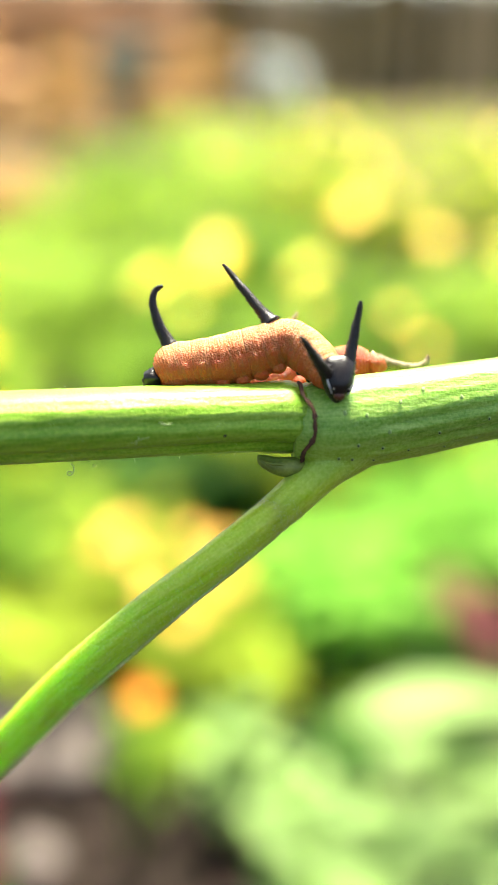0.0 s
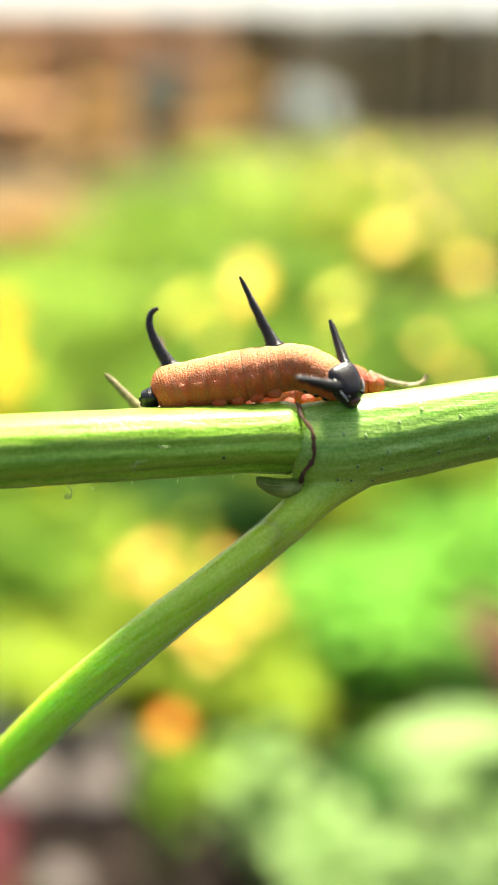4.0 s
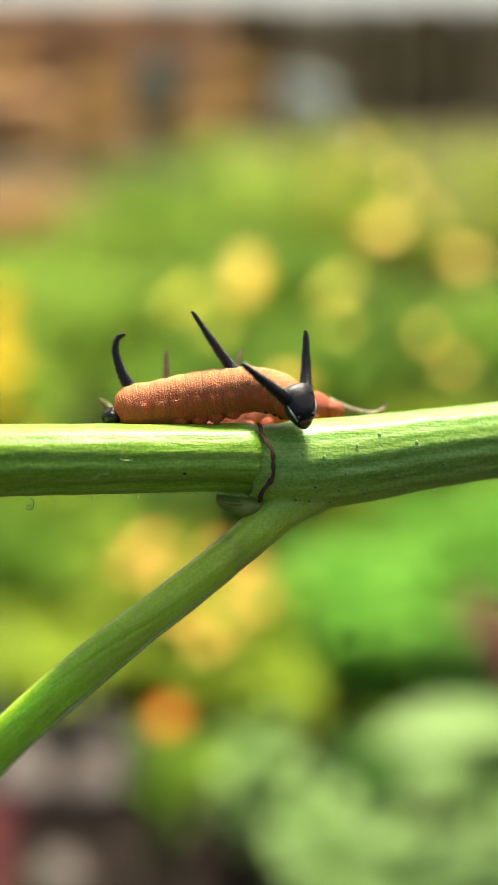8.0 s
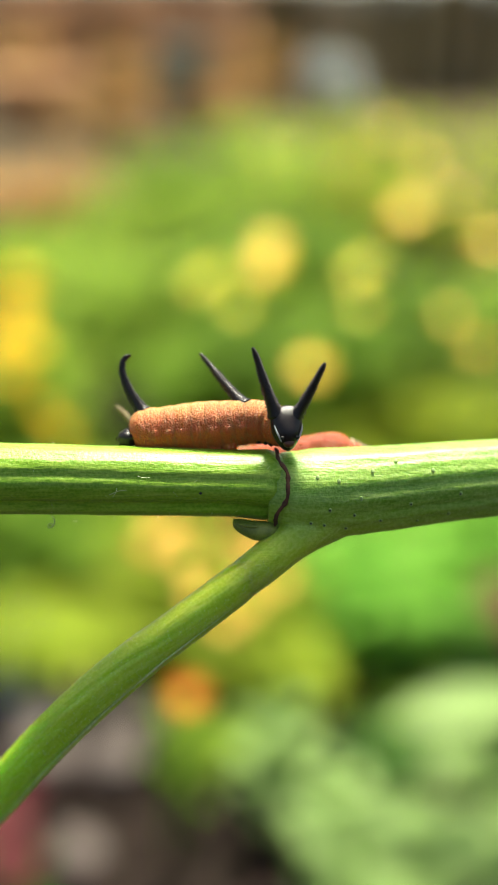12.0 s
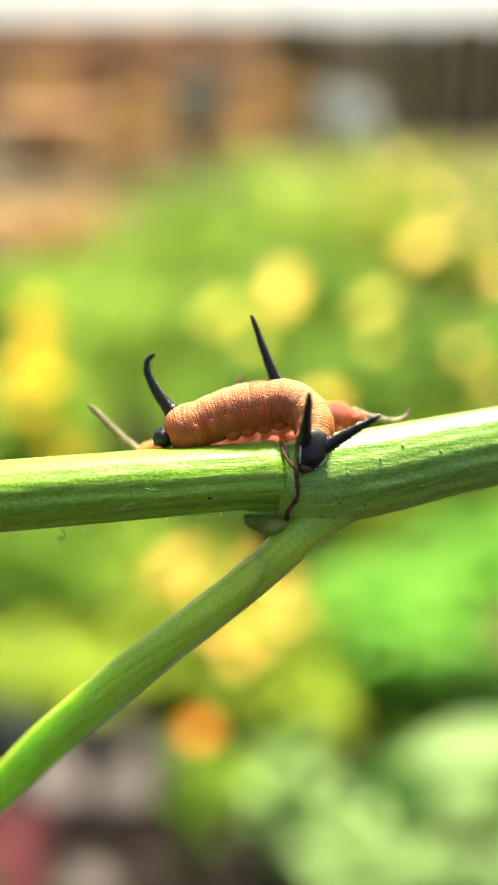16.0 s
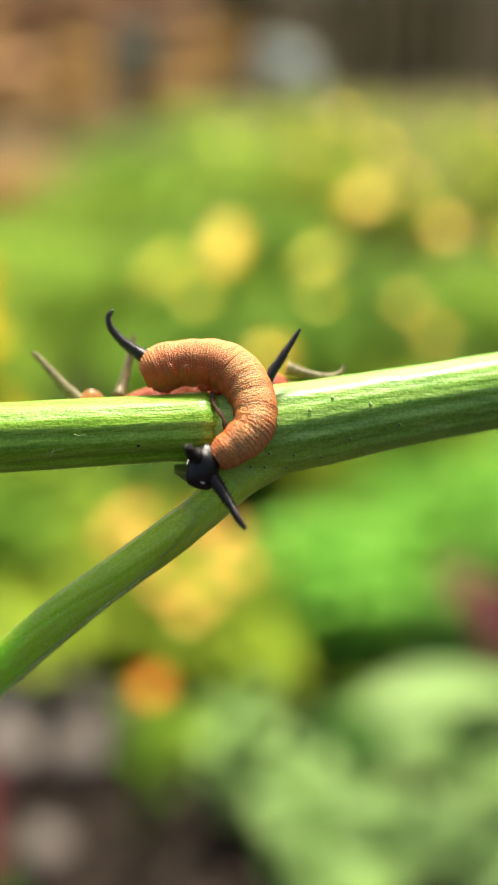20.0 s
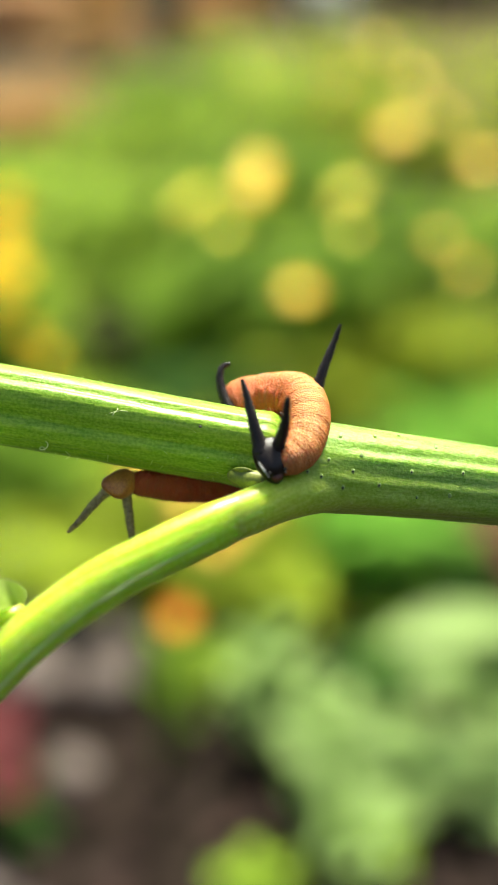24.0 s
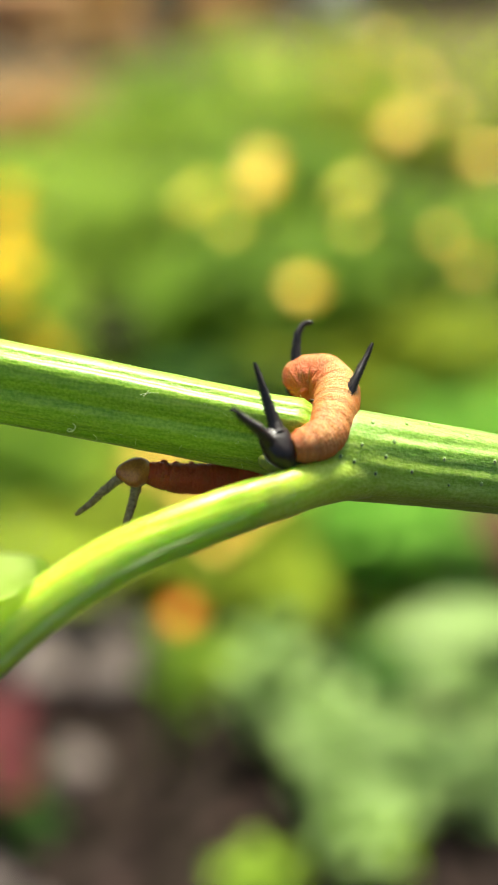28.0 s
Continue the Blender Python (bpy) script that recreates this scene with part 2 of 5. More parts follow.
PEACH = petal("petal_peach", (0.84, 0.42, 0.06), (0.92, 0.54, 0.12))
RED = leafy("petal_crimson", (0.085, 0.015, 0.018), (0.16, 0.036, 0.036), 30, 0.2)
CLAY = surface("terracotta", (0.42, 0.20, 0.08), (0.66, 0.36, 0.16), 8, 60, 0.85, lift=0.4, deep=0.004, spread=0.2)
TEAL = surface("teal_glaze", (0.03, 0.10, 0.08), (0.07, 0.19, 0.15), 8, 40, 0.4, deep=0.002)
STONE = surface("grey_stone", (0.09, 0.074, 0.066), (0.185, 0.15, 0.132), 6, 50, 0.9, lift=0.6, deep=0.01, spread=0.2, spec=0.12)
MORTAR = surface("dark_mortar", (0.06, 0.045, 0.035), (0.14, 0.10, 0.08), 10, 80, 0.95, lift=0.5, deep=0.006, spec=0.12)
CONCRETE = surface("pale_concrete", (0.50, 0.49, 0.46), (0.66, 0.65, 0.62), 2, 20, 0.9, lift=0.3, deep=0.01)
FENCE = surface("olive_brown_board", (0.055, 0.044, 0.016), (0.17, 0.135, 0.05), 5, 50, 0.9, (1, 1, 0.15), lift=0.5, deep=0.004, spread=0.5, spec=0.12)
TIMBER = surface("weathered_timber", (0.17, 0.125, 0.055), (0.36, 0.27, 0.13), 6, 60, 0.85, (1, 1, 0.1), lift=0.5, deep=0.004, spread=0.2)
WOOL = surface("silvery_leaf_down", (0.50, 0.54, 0.50), (0.70, 0.74, 0.72), 15, 80, 0.9, lift=0.3, deep=0.003)

LITTER = leafy("dead_leaf", (0.014, 0.008, 0.006), (0.045, 0.022, 0.017), 40, 0.1)
SAND = surface("olive_gravel", (0.05, 0.038, 0.02), (0.115, 0.085, 0.045), 4, 50, 0.95, lift=0.6, deep=0.01, spec=0.12)
OCHRE = leafy("leaf_dry_ochre", (0.38, 0.22, 0.07), (0.60, 0.38, 0.14), 12)
ROSY = surface("rosy_sandstone", (0.40, 0.25, 0.14), (0.66, 0.47, 0.30), 5, 40, 0.9, lift=0.5, deep=0.01, spread=0.45, spec=0.12)
AMBER_HEADCASE = surface("amber_head", (0.26, 0.07, 0.015), (0.66, 0.31, 0.06), 700, 5000, 0.35, lift=0.3, deep=0.00005, coat=0.2)

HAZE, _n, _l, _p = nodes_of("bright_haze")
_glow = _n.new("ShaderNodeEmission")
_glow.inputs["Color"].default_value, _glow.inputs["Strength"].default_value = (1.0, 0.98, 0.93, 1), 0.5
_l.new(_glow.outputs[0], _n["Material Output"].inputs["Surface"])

# ---- building helpers ----
MM = 0.001


def part(name, bm, material, parent=None, label="", smooth=True):
    """Links a bmesh as one mesh object, under a thing or a part if given."""
    me = bpy.data.meshes.new(name)
    bm.to_mesh(me)
    bm.free()
    return piece(name, me, material, parent, label, smooth)


def piece(name, me, material, parent=None, label="", smooth=True):
    if smooth:
        me.polygons.foreach_set("use_smooth", [True] * len(me.polygons))
    if material and not me.materials:
        me.materials.append(material)
    ob = new(name, me)
    if parent:
        ob.parent = parent
    return tagged(ob, label)


def thing(name, label, category, group="", m=None):
    ob = tagged(new(name), label, category, group)
    ob.empty_display_size = 0.01
    if m:
        ob.matrix_basis = m
    return ob


def sheet(bm, grid, wrap=True, caps=True):
    """Skins rows of points; wrap closes each row, caps close the first and the last."""
    vs = [[bm.verts.new(p) for p in row] for row in grid]
    k = len(vs[0])
    for a, b in zip(vs, vs[1:]):
        for i in range(k if wrap else k - 1):
            j = (i + 1) % k
            bm.faces.new((a[i], a[j], b[j], b[i]))
    if caps and wrap:
        bm.faces.new(vs[0][::-1])
        bm.faces.new(vs[-1])
    return bm


def glide(pts, n):
    """n points evenly along a smooth curve through pts."""
    pts = [Vector(p) for p in pts]
    ext = [2 * pts[0] - pts[1], *pts, 2 * pts[-1] - pts[-2]]
    fine = []
    for i in range(len(pts) - 1):
        p0, p1, p2, p3 = ext[i:i + 4]
        for j in range(12):
            u = j / 12
            fine.append(0.5 * (2 * p1 + (p2 - p0) * u + (2 * p0 - 5 * p1 + 4 * p2 - p3) * u * u + (3 * p1 - p0 - 3 * p2 + p3) * u ** 3))
    fine.append(pts[-1])
    run = [0.0]
    for a, b in zip(fine, fine[1:]):
        run.append(run[-1] + (b - a).length)
    out, k = [], 0
    for i in range(n):
        s = run[-1] * i / (n - 1)
        while k < len(run) - 2 and run[k + 1] < s:
            k += 1
        u = (s - run[k]) / max(1e-12, run[k + 1] - run[k])
        out.append(fine[k].lerp(fine[k + 1], u))
    return out


def frame_along(pts, up):
    """At each point of a curve: the point, the way along it, and two axes across it."""
    out = []
    for i, p in enumerate(pts):
        x = (pts[min(i + 1, len(pts) - 1)] - pts[max(i - 1, 0)]).normalized()
        y = Vector(up).cross(x).normalized()
        out.append((p, x, y, x.cross(y)))
    return out


def tube(path, radius, n=24, sides=20, up=(0, 0, 1), shape=None, bm=None):
    """A skin along path (mm). radius(u): half widths (across, up) in mm; shape(u, a): a factor round the section."""
    bm = bm or bmesh.new()
    rows = []
    fr = frame_along(glide(path, n), up)
    for i, (p, x, y, z) in enumerate(fr):
        u = i / (n - 1)
        ry, rz = radius(u)
        row = []
        for k in range(sides):
            a = 2 * math.pi * k / sides
            f = shape(u, a) if shape else 1.0
            row.append((p + y * (ry * f * math.cos(a)) + z * (rz * f * math.sin(a))) * MM)
        rows.append(row)
    return sheet(bm, rows)


def ease(u, *stops):
    """Piecewise linear value at u through (u, value) stops."""
    for (a, p), (b, q) in zip(stops, stops[1:]):
        if u <= b:
            return p + (q - p) * max(0.0, (u - a) / (b - a))
    return stops[-1][1]


# ---- the garden ----
ground_bm = bmesh.new()
bmesh.ops.create_grid(ground_bm, x_segments=120, y_segments=120, size=1.0)
def outward(c):
    """Even in the garden, then ever wider towards the horizon."""
    return math.copysign(3.0 * min(abs(c), 0.8) + 60 * max(0.0, (abs(c) - 0.8) / 0.2) ** 2, c)


for v in ground_bm.verts:
    x, y = outward(v.co.x), outward(v.co.y) + 1.5
    v.co = Vector((x, y, 0.02 * noise.noise((3 * x, 3 * y, 0)) + 0.012 * noise.noise((14 * x, 14 * y, 2)) - 0.015))
tagged(part("ground", ground_bm, SOIL), "dark crumbly garden soil", kind="structure")


def leaf_into(bm, base, way, length, width, droop=0.25):
    """One pointed leaf with a folded midrib."""
    way = way.normalized()
    side = way.cross(Vector((0, 0, 1)))
    side = side.normalized() if side.length > 0.05 else Vector((1, 0, 0))
    up = side.cross(way)
    rows = []
    for u, w in ((0, 0.08), (0.25, 0.8), (0.5, 1.0), (0.75, 0.7), (1, 0.02)):
        c = base + way * (length * u) - Vector((0, 0, droop * length * u * u))
        rows.append([bm.verts.new(c + side * (s * w * width * 0.5) + up * (abs(s) * 0.12 * width)) for s in (-1, 0, 1)])
    for a, b in zip(rows, rows[1:]):
        for k in (0, 1):
            bm.faces.new((a[k], a[k + 1], b[k + 1], b[k]))


def flower_mesh(name, size, petals=9):
    """An open flower of one whorl of flat overlapping petals, its face towards z."""
    bm = bmesh.new()
    for k in range(petals):
        a = 2 * math.pi * k / petals
        out = Vector((math.cos(a), math.sin(a), 0))
        across = Vector((-out.y, out.x, 0))
        lift = Vector((0, 0, 0.03 * (k % 2) * size))
        rows = []
        for u, w in ((0.04, 0.08), (0.3, 0.7), (0.62, 1.0), (0.86, 0.8), (1.0, 0.25)):
            c = out * (0.5 * size * u) + Vector((0, 0, 0.05 * size * u * u)) + lift
            rows.append([bm.verts.new(c + across * (q * w * 0.21 * size) + Vector((0, 0, 0.012 * size * abs(q)))) for q in (-1, 0, 1)])
        for p, q in zip(rows, rows[1:]):
            for i in (0, 1):
                bm.faces.new((p[i], p[i + 1], q[i + 1], q[i]))
    me = bpy.data.meshes.new(name)
    bm.to_mesh(me)
    bm.free()
    return me


def plant(name, label, x, y, height, spread, leaf, n_leaves, leaf_size, flower=None, heads=(), seed=0, broad=0.42, group="flowering plants"):
    """A bushy bed plant: stalks, a crown of leaves, and flower heads at the places given (relative to the foot)."""
    rnd = random.Random(seed)
    ob = thing(name, label, "plant", group, Matrix.Translation((x, y, 0)))
    crown = bmesh.new()
    tops = []
    for k in range(max(5, len(heads))):
        a, r = rnd.uniform(0, 6.28), spread * rnd.uniform(0.25, 0.9)
        top = Vector(heads[k]) - Vector((0, 0, 0.008)) if k < len(heads) else Vector((r * math.cos(a), r * math.sin(a), height * rnd.uniform(0.7, 1.0)))
        mid = Vector((top.x * 0.35, top.y * 0.35, top.z * 0.55))
        part("stalk", tube([p * 1000 for p in (Vector((0, 0, -0.03)), mid, top)], lambda u: (4 - 2 * u, 4 - 2 * u), 6, 6, up=(0.3, 1, 0.1)), LEAF_A, ob)
        tops.append((mid, top))
    for k in range(n_leaves):
        mid, top = tops[k % len(tops)]
        u = rnd.random()
        base = mid.lerp(top, u) * 1.0 if u > 0.3 else mid * rnd.uniform(0.3, 1.0)
        a = rnd.uniform(0, 6.28)
        base = base + Vector((math.cos(a), math.sin(a), 0)) * spread * rnd.uniform(0, 0.55)
        base.z = min(base.z, height * rnd.uniform(0.35, 0.98))
        way = Vector((math.cos(a), math.sin(a), rnd.uniform(-0.1, 0.8)))
        s = leaf_size * rnd.uniform(0.6, 1.25)
        leaf_into(crown, base, way, s, s * broad)
    part("foliage", crown, leaf, ob)
    for k, h in enumerate(heads):
        me, mat = flower
        f = piece("flower", me, mat, ob)
        f.matrix_basis = Matrix.Translation(Vector(h)) @ Matrix.Rotation(rnd.uniform(0.33, 0.5), 4, "X") @ Matrix.Rotation(rnd.uniform(0, 6.28), 4, "Z")
    return ob


GOLD_HEAD = flower_mesh("flower_gold", 0.033)
BUD_HEAD = flower_mesh("flower_bud", 0.022)
AMBER_HEAD = flower_mesh("flower_amber", 0.0190)
ORANGE_HEAD = flower_mesh("flower_orange", 0.0205)
PEACH_HEAD = flower_mesh("flower_peach", 0.022)
RED_HEAD = flower_mesh("flower_red", 0.036)


def crowd(seed, n, wide, deep, low, high):
    """n flower heads scattered over a bush."""
    rnd = random.Random(seed)
    return [(rnd.uniform(-wide, wide), rnd.uniform(-deep, deep), rnd.uniform(low, high)) for k in range(n)]


# far rank: golden flowers, crowded on the one side
GOLDEN = "bushy green plant with golden yellow flower heads"
plant("golden_flower_plant", "bushy green plant with one large amber flower head", 0.18, 1.42, 0.26, 0.16, LEAF_A, 420, 0.042, (GOLD_HEAD, AMBER),
      [(-0.023, -0.12, 0.344), (-0.015, -0.115, 0.352), (0.083, -0.12, 0.314)], 1)
plant("golden_flower_plant", GOLDEN, -0.02, 1.33, 0.235, 0.15, LEAF_A, 420, 0.042, (GOLD_HEAD, YELLOW),
      [(0.012, -0.13, 0.304), (0.018, -0.12, 0.312), (0.019, -0.03, 0.309)], 2)
plant("golden_flower_plant", "bushy green plant with small golden flower heads", -0.07, 1.27, 0.20, 0.12, LEAF_A, 320, 0.042, (BUD_HEAD, YELLOW),
      [(-0.012, -0.07, 0.284), (-0.007, -0.065, 0.289), (0.034, -0.12, 0.273), (0.0, 0.05, 0.27)], 36)
plant("golden_flower_plant", GOLDEN, 0.10, 1.29, 0.22, 0.12, LEAF_A, 320, 0.042, (BUD_HEAD, YELLOW),
      [(-0.008, -0.09, 0.295), (-0.002, -0.085, 0.302), (0.003, -0.09, 0.259), (0.02, 0.03, 0.28)], 32)
plant("amber_flower_plant", "bushy green plant with amber flower heads", 0.20, 1.18, 0.19, 0.13, LEAF_E, 380, 0.038, (AMBER_HEAD, AMBER),
      [(-0.005, -0.03, 0.264), (0.019, -0.08, 0.246)], 3)
plant("amber_flower_plant", "bushy green plant with one amber flower head", 0.06, 1.14, 0.15, 0.10, LEAF_E, 320, 0.036, (GOLD_HEAD, AMBER),
      [(-0.016, -0.04, 0.220)], 33)
plant("golden_flower_plant", "bushy lime green plant with golden yellow flower heads", -0.32, 1.22, 0.21, 0.12, LEAF_B, 420, 0.042, (GOLD_HEAD, YELLOW),
      [(0.026, -0.02, 0.234), (0.037, -0.02, 0.207), (0.03, -0.07, 0.194), (0.012, 0.08, 0.268), (0.02, 0.03, 0.25), (0.045, -0.05, 0.22), (0.004, -0.03, 0.215)], 4)
plant("amber_flower_plant", "low olive plant with amber flower heads", -0.25, 1.09, 0.12, 0.09, LEAF_E, 300, 0.036, (AMBER_HEAD, AMBER),
      [(0.0, 0.01, 0.17), (0.03, -0.04, 0.167)], 34)
plant("leafy_plant", "leafy light green bed plant", -0.17, 1.55, 0.27, 0.19, LEAF_B, 620, 0.05, None, (), 5)
plant("leafy_plant", "leafy green bed plant", 0.05, 1.85, 0.26, 0.22, LEAF_A, 520, 0.05, None, (), 6)
YELLOWISH = "tall yellowish bush dotted with golden flower heads"
plant("golden_flower_plant", YELLOWISH, 0.38, 2.25, 0.32, 0.28, LEAF_E, 620, 0.05, (GOLD_HEAD, LEMON), crowd(7, 6, 0.26, 0.2, 0.22, 0.33), 7)
plant("golden_flower_plant", YELLOWISH, 0.12, 2.5, 0.25, 0.26, LEAF_B, 520, 0.05, (BUD_HEAD, LEMON), crowd(27, 4, 0.22, 0.15, 0.22, 0.27), 27)
plant("leafy_plant", "leafy green bed plant", -0.45, 1.8, 0.24, 0.22, LEAF_B, 560, 0.055, None, (), 8)
plant("leafy_plant", "leafy light green bed plant", -0.25, 2.3, 0.24, 0.26, LEAF_B, 560, 0.055, None, (), 28)
plant("leafy_plant", "leafy deep green bed plant", -0.035, 1.10, 0.16, 0.11, LEAF_C, 460, 0.036, None, (), 9)
plant("leafy_plant", "leafy bright green bed plant", 0.26, 1.02, 0.14, 0.15, LEAF_D, 420, 0.042, None, (), 10)
plant("leafy_plant", "leafy mid green bed plant", -0.22, 0.98, 0.14, 0.12, LEAF_A, 460, 0.042, None, (), 11)
plant("leafy_plant", "leafy olive bed plant", 0.19, 1.30, 0.20, 0.12, LEAF_C, 360, 0.04, None, (), 29)
plant("golden_flower_plant", YELLOWISH, 0.66, 2.2, 0.32, 0.26, LEAF_E, 520, 0.05, (GOLD_HEAD, LEMON), crowd(62, 3, 0.22, 0.2, 0.24, 0.33), 62)
plant("golden_flower_plant", "lime green bed plant with a few golden flowers", 0.42, 1.6, 0.22, 0.18, LEAF_B, 480, 0.05, (BUD_HEAD, YELLOW), crowd(63, 4, 0.14, 0.1, 0.2, 0.25), 63)
plant("leafy_plant", "low yellowish green bush behind the bed", 0.35, 3.2, 0.31, 0.28, LEAF_E, 460, 0.06, None, (), 66)
plant("leafy_plant", "low yellowish green bush behind the bed", 0.78, 3.1, 0.32, 0.28, LEAF_E, 460, 0.06, None, (), 67)
plant("leafy_plant", "low lime green bush behind the bed", 0.02, 3.3, 0.25, 0.24, LEAF_B, 380, 0.06, None, (), 68)
plant("leafy_plant", "leafy bed plant with ochre leaves", -0.62, 2.85, 0.17, 0.26, OCHRE, 420, 0.06, None, (), 64)
plant("leafy_plant", "leafy mid green bed plant", -0.22, 3.05, 0.19, 0.26, LEAF_A, 460, 0.06, None, (), 65)
# near rank
plant("leafy_plant", "leafy light green bed plant", -0.20, 0.84, 0.10, 0.08, LEAF_G, 300, 0.032, None, (), 41)
plant("leafy_plant", "leafy lime green bed plant", -0.13, 0.95, 0.13, 0.09, LEAF_G, 340, 0.032, None, (), 42)
plant("peach_flower_plant", "low bushy plant with peach and yellow flowers", -0.06, 0.88, 0.11, 0.09, LEAF_G, 380, 0.030, (PEACH_HEAD, PEACH),
      [(-0.028, 0.02, 0.135), (-0.04, 0.015, 0.13), (0.068, -0.03, 0.105), (0.045, -0.02, 0.115), (-0.05, 0.0, 0.125), (0.0, -0.05, 0.10), (0.03, 0.02, 0.125), (0.06, 0.01, 0.12), (-0.015, -0.02, 0.12)], 12)
plant("amber_flower_plant", "low bushy plant with amber flowers", -0.035, 0.83, 0.075, 0.05, LEAF_G, 240, 0.028, (PEACH_HEAD, AMBER),
      [(-0.002, -0.03, 0.092), (0.02, -0.01, 0.098), (-0.025, 0.0, 0.10)], 43)
plant("leafy_plant", "bright green leafy bed plant", 0.09, 0.88, 0.12, 0.09, LEAF_D, 480, 0.034, None, (), 13)
plant("leafy_plant", "bright green leafy bed plant", 0.17, 0.92, 0.11, 0.09, LEAF_D, 420, 0.034, None, (), 14)
plant("leafy_plant", "bright green leafy bed plant", 0.03, 0.80, 0.08, 0.05, LEAF_G, 240, 0.028, None, (), 30)
plant("orange_flower_plant", "small green plant with one orange flower", -0.06, 0.66, 0.08, 0.02, LEAF_A, 16, 0.014, (ORANGE_HEAD, ORANGE), [(0.005, -0.04, 0.146)], 15)


def broad_plant(label, x, y, leaves, skin):
    """A low plant of a few broad leaves: each from its base to its tip (relative to the foot), with its width."""
    ob = thing("broad_leaf_plant", label, "plant", "flowering plants", Matrix.Translation((x, y, 0)))
    for base, tip, width in leaves:
        base, tip = Vector(base), Vector(tip)
        part("stalk", tube([p * 1000 for p in (Vector((0, 0, -0.02)), base * 0.5 + Vector((0, 0, 0.01)), base)], lambda u: (2.2 - u, 2.2 - u), 6, 6, up=(0.3, 1, 0.1)), skin, ob)
        bm = bmesh.new()
        length = (tip - base).length
        leaf_into(bm, base, tip - base + Vector((0, 0, 0.2 * length)), length, width, 0.2)
        part("leaf", bm, skin, ob)
    return ob


broad_plant("pale green broad-leaved plant on bare soil", 0.16, 0.68, [((0.05, -0.03, 0.115), (-0.085, -0.07, 0.128), 0.05), ((0.02, -0.02, 0.10), (0.10, -0.06, 0.125), 0.04), ((0.0, -0.02, 0.06), (-0.05, -0.02, 0.05), 0.03)], LEAF_F)
broad_plant("small bright green seedling", -0.069, 0.61, [((-0.004, -0.008, 0.098), (-0.018, -0.014, 0.112), 0.016), ((0.003, -0.006, 0.10), (0.018, -0.012, 0.108), 0.016), ((0.0, -0.01, 0.098), (0.002, -0.024, 0.104), 0.016), ((0.0, -0.004, 0.10), (0.0, 0.008, 0.118), 0.014)], LEAF_A)
for k, (gx, gy, gh, gw) in enumerate(((-0.002, 0.67, 0.115, 0.016), (0.020, 0.64, 0.105, 0.024), (0.044, 0.61, 0.09, 0.026), (0.054, 0.57, 0.075, 0.026), (0.062, 0.54, 0.06, 0.028))):
    plant("pale_leaf_plant", "pale green small-leaved plant on bare soil", gx, gy, gh, gw, LEAF_F, 46, 0.026, None, (), 80 + k, 0.5)
plant("seedling", "lime green seedling on bare soil", 0.082, 0.53, 0.045, 0.022, LEAF_B, 70, 0.024, None, (), 19)
plant("seedling", "pale green seedling on bare soil", 0.113, 0.59, 0.07, 0.028, LEAF_F, 60, 0.03, None, (), 31, 0.5)
plant("seedling", "small green seedling on bare soil", 0.0, 0.505, 0.035, 0.018, LEAF_B, 60, 0.02, None, (), 35, 0.5)
plant("crimson_flower_plant", "low plant with crimson flowers", -0.175, 0.56, 0.05, 0.03, LEAF_C, 50, 0.024, (RED_HEAD, RED), [(0.0, 0.0, 0.08), (-0.03, 0.02, 0.08), (0.010, -0.02, 0.07), (0.0, 0.02, 0.09)], 20)
plant("crimson_flower_plant", "low plant with crimson flowers", 0.20, 0.77, 0.09, 0.04, LEAF_C, 60, 0.03, (RED_HEAD, RED), [(0.0, -0.02, 0.132), (0.02, 0.0, 0.12), (-0.01, 0.02, 0.13), (0.015, -0.03, 0.10)], 21)

for k, (gx, gy, gl) in enumerate(((0.10, 0.72, LEAF_C), (0.17, 0.59, LEAF_F), (-0.04, 0.74, LEAF_B), (0.14, 0.76, LEAF_A), (0.20, 0.69, LEAF_F))):
    plant("ground_cover", "low creeping plant with small leaves", gx, gy, 0.03, 0.045, gl, 150, 0.02, None, (), 70 + k, 0.6)

litter = bmesh.new()
rnd = random.Random(90)
for k in range(260):
    a = rnd.uniform(0, 6.28)
    leaf_into(litter, Vector((rnd.uniform(-0.26, 0.28), rnd.uniform(0.44, 0.86), rnd.uniform(0.0, 0.012))), Vector((math.cos(a), math.sin(a), rnd.uniform(0.0, 0.5))), rnd.uniform(0.015, 0.035), rnd.uniform(0.008, 0.02))
tagged(part("leaf_litter", litter, LITTER), "dry brown dead leaves scattered on the soil", "leaf litter", kind="stuff")

# the yard behind the bed
path_bm = bmesh.new()
bmesh.ops.create_grid(path_bm, x_segments=60, y_segments=60, size=1.0)
for v in path_bm.verts:
    v.co = Vector((v.co.x * 12, 13.4 + v.co.y * 10.6, 0.012 + 0.008 * noise.noise((2 * v.co.x * 8, 8 * v.co.y, 0))))
tagged(part("path", path_bm, SAND), "brown earthy gravel yard", kind="structure")


def turned(name, profile, sides=32):
    """A turned vessel from (radius, height) stops in metres."""
    bm = bmesh.new()
    sheet(bm, [[Vector((r * math.cos(6.2832 * k / sides), r * math.sin(6.2832 * k / sides), z)) for k in range(sides)] for r, z in profile])
    return bm


